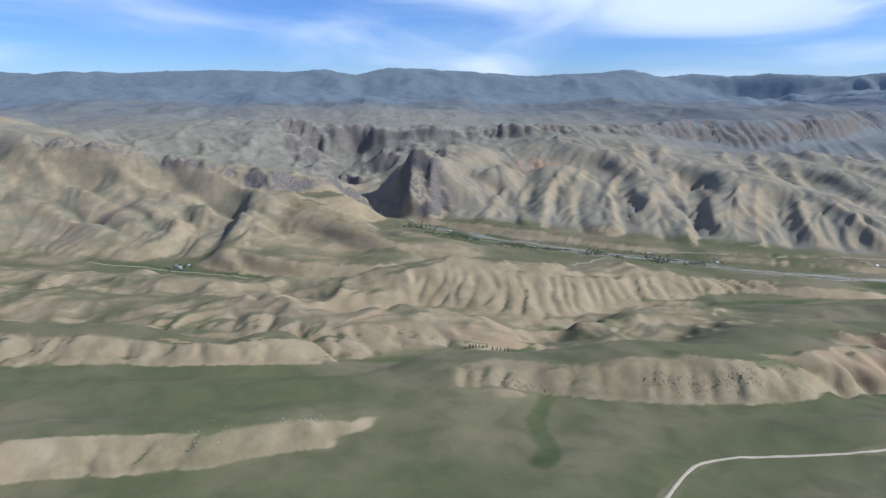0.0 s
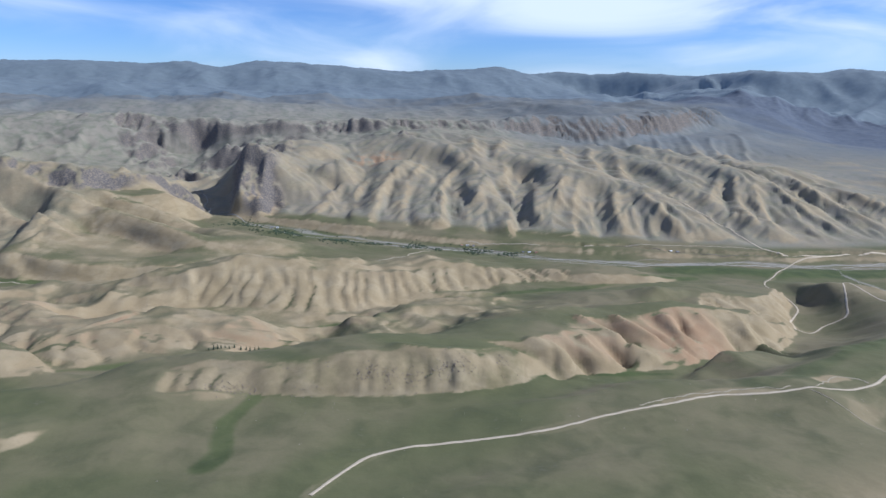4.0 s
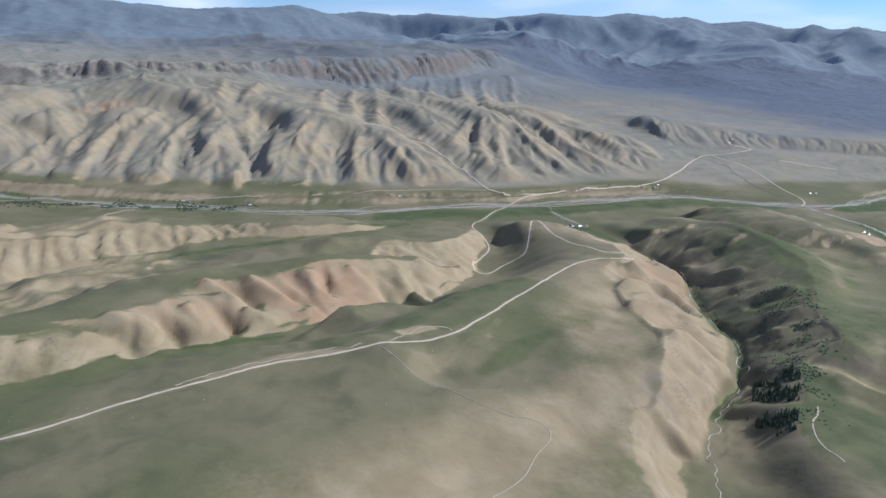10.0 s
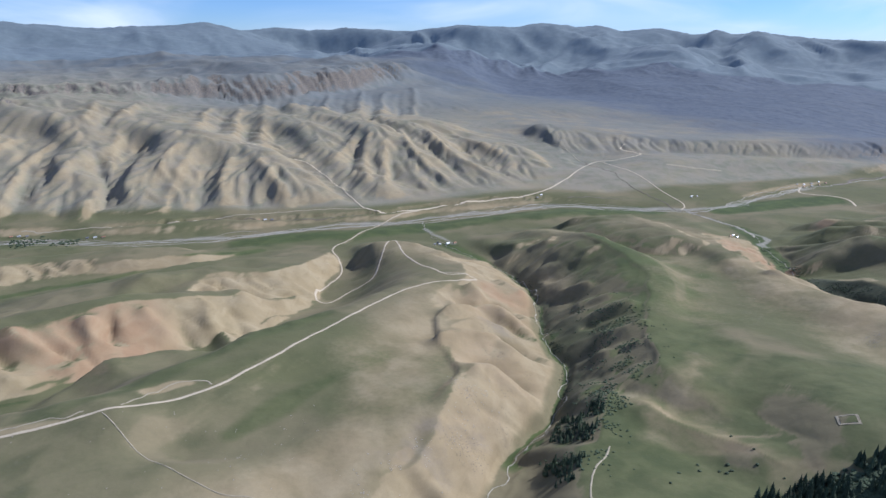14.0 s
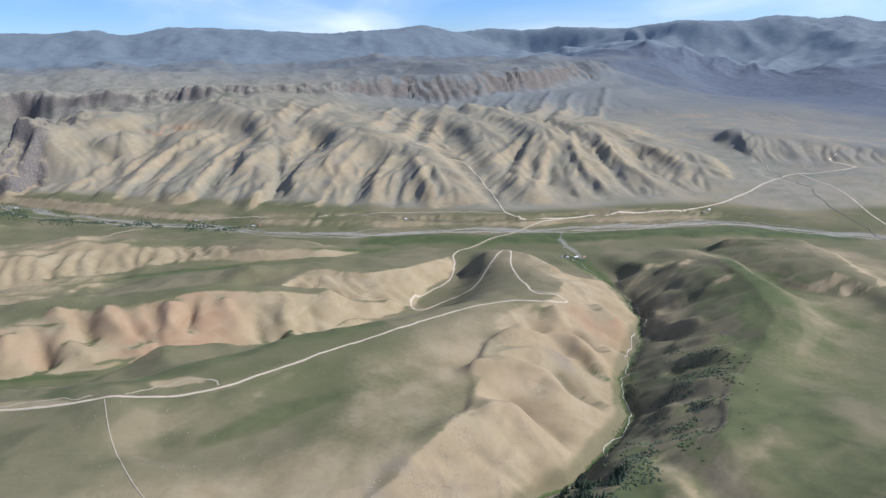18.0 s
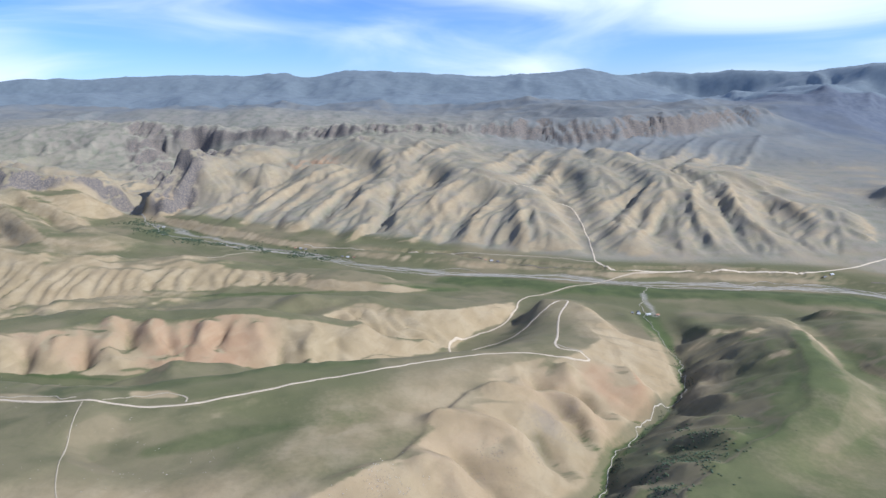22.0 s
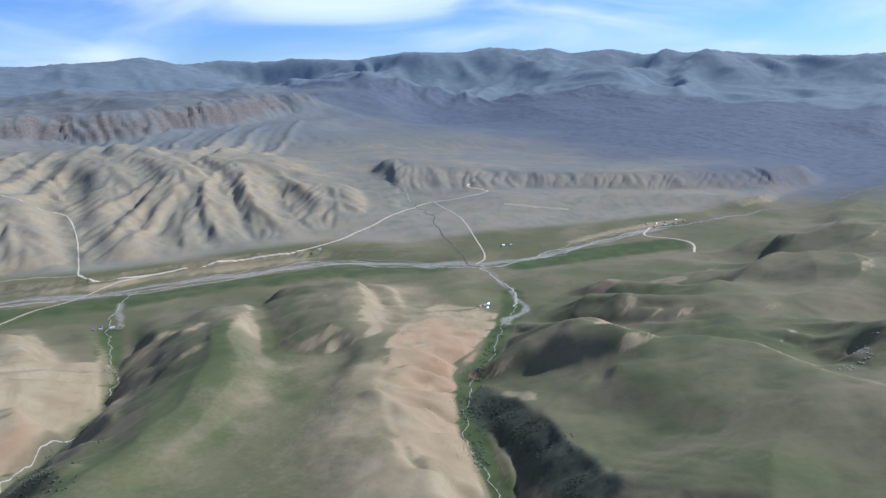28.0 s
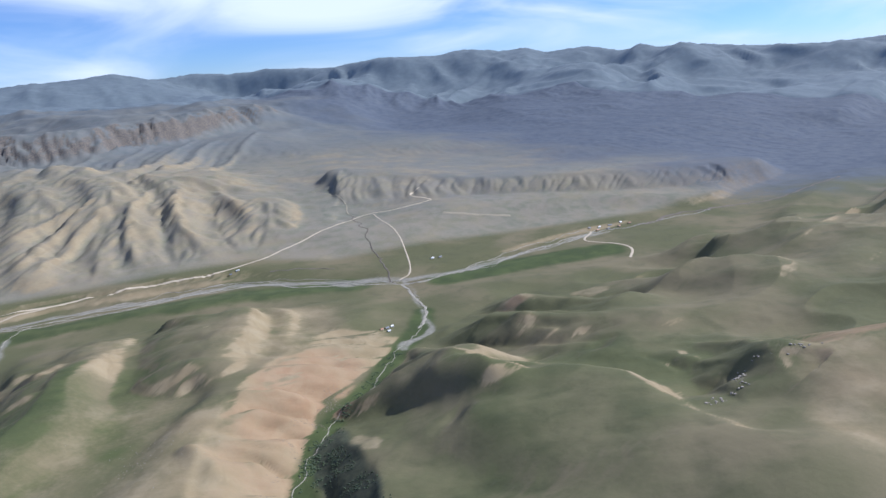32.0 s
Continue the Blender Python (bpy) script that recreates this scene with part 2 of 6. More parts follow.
# valley of the switchbacks, from the high pasture down
line((45, 305, 66), (58, 341, 63.5), (165, 332, 62), (215, 341, 60), (256, 366, 51), (318, 366, 46), (370, 400, 40), (415, 425, 29), (470, 455, 20), (530, 509, 9), (575, 590, 8), (597, 655, 6), soft=5)
# valley between the two badland ridges
line((-200, 395, 59), (-73, 408, 53), (28, 425, 50), (78, 480, 37), (84, 545, 24), (120, 580, 21), (210, 618, 19), (288, 662, 16), (380, 650, 15), (450, 645, 14), (520, 690, 7), (560, 715, 3), soft=6)
line((-100, 555, 34), (0, 592, 27), (80, 572, 22), soft=5)
# farm valley
line((-700, 840, 24), (-450, 815, 14), (-329, 797, 7.5), (-207, 758, 5.5), (-90, 735, 6), (30, 770, 6), (130, 800, 5), soft=9)
line((-380, 985, 30), (-345, 880, 14), (-329, 800, 8), soft=5)
line((-430, 470, 56), (-221, 478, 47), (-150, 455, 50), soft=5)
line((-330, 360, 68), (-250, 368, 64), (-144, 379, 62), (-60, 398, 57), soft=4)
# cream bluffs and domes of the left
line((-420, 425, 78), (-260, 418, 72), (-144, 398, 71), (-115, 413, 70), (-85, 436, 61), soft=5)
line((-420, 560, 52), (-214, 554, 47), (-130, 512, 56), (-87, 470, 60), (-40, 495, 58), (20, 478, 52), (55, 492, 42), soft=6)
line((-460, 640, 36), (-330, 640, 38), (-205, 590, 40), (-150, 640, 30), soft=6)
# northern fluted ridge
line((-140, 640, 34), (-77, 600, 44), (-40, 636, 50), (0, 655, 55), (70, 668, 49), (150, 679, 41), (240, 700, 31), (310, 716, 21), (360, 696, 23), (390, 688, 25), (454, 668, 20), (500, 690, 9), soft=4, weight=1.2)
# front ridge and the long fluted red ridge
line((5, 362, 73), (29, 359, 76), (73, 360, 75), (114, 364, 78), (169, 356, 75), (215, 385, 68), (244, 405, 65), (276, 440, 60), (320, 452, 57), (366, 458, 58), (410, 466, 52), (445, 478, 42), (490, 500, 22), soft=4, weight=1.3)
line((120, 500, 41), (166, 524, 40), (218, 590, 31), soft=6)
line((395, 520, 38), (440, 548, 40), (489, 543, 35), (530, 565, 27), (566, 616, 16), (580, 655, 7), soft=5)
line((368, 534, 42), (394, 533, 50), (414, 540, 45), soft=5)
line((335, 358, 51), (355, 372, 59), (380, 382, 53), soft=4)
line((425, 430, 34), (446, 458, 40), (470, 468, 32), soft=4)
line((395, 590, 31), (448, 612, 28), (480, 600, 25), soft=6)
# high pasture: scarps, swells and the road's ridge
line((-420, 190, 104), (-200, 236, 92), (-117, 257, 86), (-72, 283, 79), (-52, 291, 74), soft=4)
line((-420, 170, 88), (-200, 214, 81), (-117, 242, 76), (-55, 272, 70.5), (-20, 290, 69), soft=4)
line((-300, 300, 80), (-150, 320, 73), (-40, 340, 70), soft=8)
line((35, 200, 77), (52, 250, 70), (49, 275, 68), (45, 305, 66), soft=5)
line((-500, 90, 110), (-100, 130, 94), (120, 150, 84), (300, 130, 80), (400, 120, 70), soft=14)
line((128, 272, 66), (210, 282, 69), (288, 293, 69), (355, 287, 72), (380, 305, 67), (440, 330, 65), (494, 357, 61), (560, 390, 54), (612, 419, 46.5), soft=8, weight=1.2)
line((180, 200, 76), (290, 210, 74), (375, 238, 68.5), (398, 200, 66), soft=10)
line((478, 214, 62), (498, 236, 64.5), (508, 256, 64), soft=5)
line((385, 258, 61), (420, 262, 60), (445, 285, 60), soft=6, weight=0.6)
line((395, 140, 67), (421, 192, 62.5), (447, 222, 64), (480, 240, 63.5), (505, 257, 60.5), (525, 277, 57.5), (555, 318, 53), (582, 342, 50), (596, 388, 47), (613, 421, 46.5), soft=5, weight=1.2)
# hill inside the switchbacks
line((613, 421, 46.5), (640, 470, 39), (635, 530, 33), (619, 578, 32), (626, 625, 15), soft=5)
line((676, 424, 30), (690, 470, 18), (690, 540, 13), (680, 620, 7), soft=6)
# hills between the two creeks
line((420, 60, 80), (500, 110, 64), (542, 181, 52), (598, 219, 49), (622, 212, 58), (651, 263, 54), (700, 305, 52), (735, 345, 53), (762, 390, 52), (768, 440, 51), (779, 474, 46), (792, 520, 33), (812, 575, 20), soft=6)
line((660, 120, 72), (690, 200, 57), (735, 277, 47), (772, 316, 43.5), (803, 347, 40.5), (829, 386, 36), soft=6)
line((800, 120, 72), (800, 200, 60), (818, 260, 53), (832, 310, 48), (852, 350, 46), (886, 391, 40), (920, 440, 30), (950, 500, 16), (985, 570, 6), soft=5)
line((768, 460, 48), (752, 520, 29), (748, 570, 14), soft=5)
line((829, 386, 36), (808, 428, 34), (815, 470, 31), (823, 535, 24), (830, 600, 8), soft=5)
line((862, 400, 45), (851, 417, 47), (872, 480, 41), (908, 540, 32), (916, 580, 20), soft=5)
line((872, 480, 41), (866, 540, 33), (856, 571, 28), (850, 605, 9), soft=5)
line((912, 440, 33), (930, 500, 22), (930, 570, 14), soft=6, weight=0.6)
# dark cliff and the hills east of it
line((905, 120, 72), (886, 148, 64.5), (878, 174, 58), (887, 203, 51), (901, 243, 45), (900, 266, 40.5), (899, 287, 33), (905, 322, 22), soft=3.5, weight=1.3)
line((1000, 120, 80), (979, 188, 66), (950, 240, 57), soft=9)
line((940, 255, 47), (928, 278, 38), (916, 305, 27), (908, 326, 20), soft=3.5)
line((1220, 50, 96), (1140, 120, 86), (1094, 152, 80), soft=6)
line((1000, 105, 83), (988, 145, 76), (1003, 180, 67.5), (1010, 215, 64.5), (1000, 250, 60), (1002, 282, 48), (985, 300, 53), (978, 312, 52), soft=5)
line((990, 262, 60), (970, 295, 58), (978, 316, 53), soft=4)
line((1094, 152, 80), (1078, 166, 75), (1071, 185, 67), (1078, 215, 55), (1092, 240, 49), soft=3.5, weight=1.2)
line((1018, 140, 72), (1027, 168, 65), (1037, 188, 58), (1050, 215, 52), (1047, 245, 48.5), (1040, 270, 45), (1036, 292, 40), soft=4)
line((906, 331, 20.5), (925, 328, 31), (950, 324, 43), (968, 321, 49), (982, 319, 52.5), soft=3.5, weight=1.3)
line((982, 319, 52), (996, 350, 36), (1003, 400, 18), soft=5)
line((925, 343, 19.5), (955, 365, 17), (990, 405, 12), soft=4)
line((1062, 285, 43), (1040, 312, 36), (1030, 345, 25), (1022, 390, 14), (1016, 430, 8), soft=4)
line((1041, 262, 50), (1100, 262, 48), (1135, 254, 46), (1170, 241, 45), soft=9)
line((1119, 276, 50), (1090, 325, 44), (1073, 360, 39), (1058, 395, 33), (1048, 430, 12), soft=5)
line((1110, 350, 33), (1098, 400, 22), (1075, 460, 6), soft=5)
line((1150, 340, 40), (1128, 395, 31), (1114, 430, 26), (1100, 470, 5), soft=5)
line((1180, 380, 24), (1150, 450, 8), soft=5)
line((1255, 321, 47), (1215, 380, 31), (1190, 433, 14), (1170, 480, 2), soft=6)
line((1300, 380, 22), (1260, 470, 2), soft=6)
line((1420, 380, 42), (1400, 430, 26), (1406, 457, 17), (1330, 470, -1), soft=7)
line((1094, 152, 80), (1110, 190, 64), (1120, 230, 50), soft=5, weight=0.7)
line((1300, 130, 72), (1350, 250, 52), (1600, 330, 40), (2200, 520, 30), soft=12)
line((1575, 449, 11), (1700, 500, 6), (2000, 580, 4), soft=10)
# left mountain above the farm
line((-1500, 1600, 215), (-900, 1260, 165), (-583, 1166, 126), (-480, 1150, 106), (-425, 1148, 99), (-340, 1128, 95), (-290, 1110, 90), (-240, 1150, 72), (-194, 1223, 54), (-150, 1200, 24), soft=5, weight=1.2)
line((-290, 1110, 86), (-302, 1079, 66), (-285, 985, 54), (-272, 902, 41), (-262, 830, 30), (-250, 775, 11), soft=5)
line((-265, 1095, 66), (-213, 1098, 53), (-174, 1103, 52), (-130, 1112, 32), (-98, 1122, 8), soft=4)
line((-374, 1010, 46), (-374, 922, 37), (-412, 843, 25), (-405, 812, 12), soft=5)
line((-330, 1020, 40), (-322, 920, 24), (-330, 830, 11), soft=4)
line((-480, 1150, 104), (-468, 1085, 62), (-455, 960, 46), (-470, 882, 32), (-490, 828, 16), soft=6)
line((-800, 1100, 96), (-720, 960, 54), (-640, 870, 28), soft=8)
line((-590, 1060, 60), (-560, 940, 30), (-540, 835, 18), soft=6)
line((-225, 1040, 44), (-150, 1010, 24), (-100, 1010, 8), soft=6)
line((-230, 1000, 42), (-170, 945, 35), (-122, 905, 32), (-60, 890, 29), (10, 876, 23), (71, 880, 10), soft=5)
line((-225, 930, 26), (-180, 905, 19), (-130, 850, 12), soft=4)
line((-262, 815, 29), (-194, 786, 24), (-130, 796, 19), (-69, 792, 21), (10, 800, 15), (80, 815, 8), soft=5)
line((-520, 1500, 62), (-341, 1456, 43), (-250, 1400, 30), soft=9)
line((-1300, 950, 70), (-1000, 900, 50), soft=14)
# gorge peak and the crags above the valley
line((5, 1112, 14), (-35, 1128, 36), (-52, 1135, 43), (-52, 1200, 62), (-48, 1250, 78), (-42, 1280, 112), (-25, 1310, 112), (10, 1350, 98), (60, 1430, 96), soft=4, weight=1.3)
line((-30, 1276, 108), (10, 1262, 76), (44, 1248, 56), (85, 1205, 36), (112, 1164, 22), (130, 1090, 15), soft=5)
line((-80, 1140, 6), (-88, 1200, 9), (-100, 1260, 13), soft=4)
line((20, 1340, 92), (75, 1305, 68), (110, 1283, 78), (135, 1230, 46), (140, 1150, 24), soft=5)
line((150, 1190, 30), (160, 1290, 58), (150, 1390, 76), soft=5)
line((258, 1510, 119), (215, 1420, 88), (208, 1348, 66), (217, 1302, 77), (195, 1220, 52), (170, 1130, 32), (150, 1030, 16), soft=5)
line((184, 1553, 93), (205, 1560, 108), (265, 1493, 108), (360, 1366, 100), (388, 1192, 63), (343, 1139, 58), (351, 1067, 43), (345, 985, 18), soft=5)
line((300, 1290, 62), (290, 1176, 48), (255, 1000, 23), (240, 960, 11), soft=5)
line((320, 1150, 44), (305, 1050, 26), (300, 950, 10), soft=4)
line((440, 1180, 46), (396, 1068, 35), (390, 960, 14), soft=4)
line((345, 1580, 118), (410, 1470, 104), (470, 1380, 92), (500, 1250, 84), (532, 1138, 79), (594, 1090, 62.5), (621, 1007, 53), (639, 936, 41), (668, 850, 12), soft=4, weight=1.2)
line((529, 1135, 75), (470, 1060, 55), (421, 1002, 39), (436, 915, 14), soft=4)
line((582, 1036, 50), (545, 960, 36), (535, 885, 12), soft=4)
line((540, 1040, 42), (505, 960, 24), (490, 890, 11), soft=4)
line((560, 1450, 82), (640, 1330, 66), (682, 1220, 48), (688, 1045, 32), (694, 834, 9), soft=5)
line((700, 1500, 84), (745, 1330, 78), (759, 1223, 70), (746, 1120, 53), (744, 1020, 37), (752, 867, 21), (765, 830, 9), soft=4)
line((800, 1420, 88), (840, 1260, 79), (862, 1183, 74), (859, 1135, 74), (832, 1080, 58), (812, 1040, 45), (810, 975, 33), (800, 870, 14), soft=4, weight=1.2)
line((800, 1260, 69), (795, 1150, 57), (778, 1050, 40), (775, 930, 21), soft=5)
line((859, 1135, 72), (868, 1040, 48), (875, 950, 32), (885, 850, 12), soft=4)
line((905, 1280, 66), (908, 1120, 52), (905, 984, 33), (905, 850, 12), soft=5)
line((880, 1480, 64), (895, 1358, 73), (951, 1180, 70), (940, 1060, 52), (920, 964, 32), (925, 850, 13), soft=4)
line((951, 1180, 68), (1003, 1096, 44), (1062, 994, 40), (1040, 934, 29), (1000, 840, 12), soft=5)
line((980, 1020, 30), (965, 900, 17), soft=4, weight=0.7)
line((1100, 880, 16), (1130, 980, 26), (1195, 1279, 42), (1120, 1450, 46), soft=8)
# edge of the high plateau
line((-900, 1900, 130), (-420, 1830, 134), (-164, 1800, 121), (0, 1760, 124), (129, 1745, 128), (230, 1700, 133), (330, 1690, 130), (467, 1698, 128), (560, 1740, 133), (704, 1800, 140), (755, 1765, 138), (850, 1775, 139), (950, 1850, 141), (1061, 1900, 143), (1200, 2050, 144), (1350, 2200, 146), soft=5, weight=1.2)
line((-120, 1620, 74), (50, 1640, 88), (230, 1620, 108), (345, 1580, 118), (490, 1560, 102), (660, 1600, 80), (733, 1600, 71), (850, 1600, 74), (960, 1640, 76), (1080, 1760, 80), (1230, 1890, 82), (1421, 1930, 76), (1458, 1886, 65), (1592, 1456, 50), soft=8)
line((-1300, 2400, 165), (-300, 2400, 146), (151, 2549, 132), (900, 2500, 152), (1052, 2160, 150), (1250, 2500, 152), soft=40)
line((-2500, 3300, 200), (-900, 3300, 190), (-233, 3000, 178), (300, 3300, 172), (1149, 2850, 160), (1300, 3300, 150), (2029, 3495, 150), soft=60)
# terraces and the shaded range to the east
line((1156, 892, 13), (1290, 905, 21), (1360, 893, 18), (1443, 841, 16), (1530, 780, 13), (1660, 700, 6), soft=6)
line((1227, 1108, 58), (1340, 1010, 44), (1400, 940, 37), (1500, 872, 35), (1620, 800, 33), (1850, 740, 28), soft=5)
line((1340, 1184, 41), (1593, 1221, 30), (1900, 1250, 40), (2600, 1500, 60), soft=25)
line((1660, 1892, 54), (1560, 2161, 96), (1527, 2300, 128), (1500, 2600, 150), soft=12)
line((1800, 1900, 44), (2017, 2245, 60), (2357, 2741, 120), soft=25)
line((2400, 1700, 80), (2750, 2150, 120), (3100, 2500, 170), soft=25)
line((2700, 1100, 40), (3600, 1500, 70), soft=40)
# dark mountain spur in front of the skyline
line(*[(400 + 3150 * math.sin(radians(b)), 3150 * math.cos(radians(b)), 226 + 3150 * math.tan(radians(e))) for b, e in ((17, -2.9), (19.1, -2.2), (22, -1.6), (26.2, -1.05), (28.6, -0.8), (31.4, -1.0), (35.1, -1.8), (37.8, -2.5), (42.2, -2.5), (46.3, -2.05), (52, -2.4), (60, -2.8))], soft=30, weight=2.0)
# skyline ranges
SKY_A = ((-58, 0.3), (-50.4, 0.38), (-44.9, 0.72), (-38.8, 0.91), (-35.4, 0.74), (-33.2, 0.95), (-30, 0.8), (-26.8, 0.95), (-21.9, 1.1), (-18.3, 0.93), (-14.9, 1.17), (-13.1, 0.68), (-9.9, 1.33), (-7.1, 1.29), (-4.5, 0.98), (-2.1, 0.89), (2.3, 0.65), (5.8, 0.92), (10.2, 1.2), (12.6, 0.62), (15.9, -0.4), (18.5, -1.3))
SKY_B = ((19, -1.6), (21, -1.84), (23.5, -0.5), (26.7, 0.7), (30.3, 1.11), (34.8, 0.93), (37.1, 1.15), (39.3, 0.83), (41.5, 1.03), (43.5, 0.66), (46, 0.83), (48.8, 0.36), (53.7, 0.42), (58, 0.0), (62.5, -0.2), (65.5, 0.09), (75, 0.0), (88, -0.3))
SKY_C = ((8, 0.3), (12.7, 0.61), (15.4, 0.88), (18.1, 0.8), (20.8, 0.9), (24.5, 0.71), (28, 0.5))


def sky_range(table, radius):
    """A distant crest, from bearing and height in degrees as seen from the middle of the flight."""
    line(*[(400 + radius * math.sin(radians(b)), radius * math.cos(radians(b)), 226 + radius * math.tan(radians(e))) for b, e in table], soft=60, weight=3.0)


sky_range(SKY_A, 4330)
sky_range(SKY_B, 4250)
sky_range(SKY_C, 4500)


def vnoise(x, y, seed=0):
    """Smooth value noise, about -1 to 1."""
    xi, yi = np.floor(x).astype(np.int64), np.floor(y).astype(np.int64)
    fx, fy = x - xi, y - yi
    fx, fy = fx * fx * fx * (fx * (fx * 6 - 15) + 10), fy * fy * fy * (fy * (fy * 6 - 15) + 10)

    def h(a, b):
        n = (a * 374761393 + b * 668265263 + seed * 974711) & 0xFFFFFFFF
        n = ((n ^ (n >> 13)) * 1274126177) & 0xFFFFFFFF
        return ((n ^ (n >> 16)) & 0xFFFF) / 32767.5 - 1

    a, b, c, d = h(xi, yi), h(xi + 1, yi), h(xi, yi + 1), h(xi + 1, yi + 1)
    return (a * (1 - fx) + b * fx) * (1 - fy) + (c * (1 - fx) + d * fx) * fy


def fbm(x, y, octaves=4, seed=0):
    out, amp = 0, 1
    for o in range(octaves):
        out = out + amp * vnoise(x * 2 ** o + 13.7 * o, y * 2 ** o - 7.3 * o, seed + o)
        amp *= 0.5
    return out / 1.9


def near(x, y, pts):
    """Distance to a line, height of its nearest part (blended where two parts are as near), and how far along it lies."""
    best = np.full(x.shape, 1e18)
    s, num, den = np.zeros(x.shape), np.zeros(x.shape), np.zeros(x.shape)
    run = 0.0
    for p, q in zip(pts[:-1], pts[1:]):
        dx, dy = q[0] - p[0], q[1] - p[1]
        ln = math.hypot(dx, dy)
        u = np.clip(((x - p[0]) * dx + (y - p[1]) * dy) / (ln * ln), 0, 1)
        d = (x - p[0] - u * dx) ** 2 + (y - p[1] - u * dy) ** 2
        w = (d + 0.5) ** -3.0
        num += w * (p[2] + u * (q[2] - p[2]))
        den += w
        m = d < best
        best = np.where(m, d, best)
        s = np.where(m, run + u * ln, s)
        run += ln
    return np.sqrt(best), num / den, s


def smooth(a, b, v):
    t = np.clip((v - a) / (b - a), 0, 1)
    return t * t * (3 - 2 * t)


def base_height(x, y):
    num, den = np.zeros(x.shape), np.zeros(x.shape)
    for pts, soft, weight in LINES:
        d, h, _ = near(x, y, pts)
        w = weight / (d * d + soft * soft) ** 1.6
        num += w * h
        den += w
    return num / den


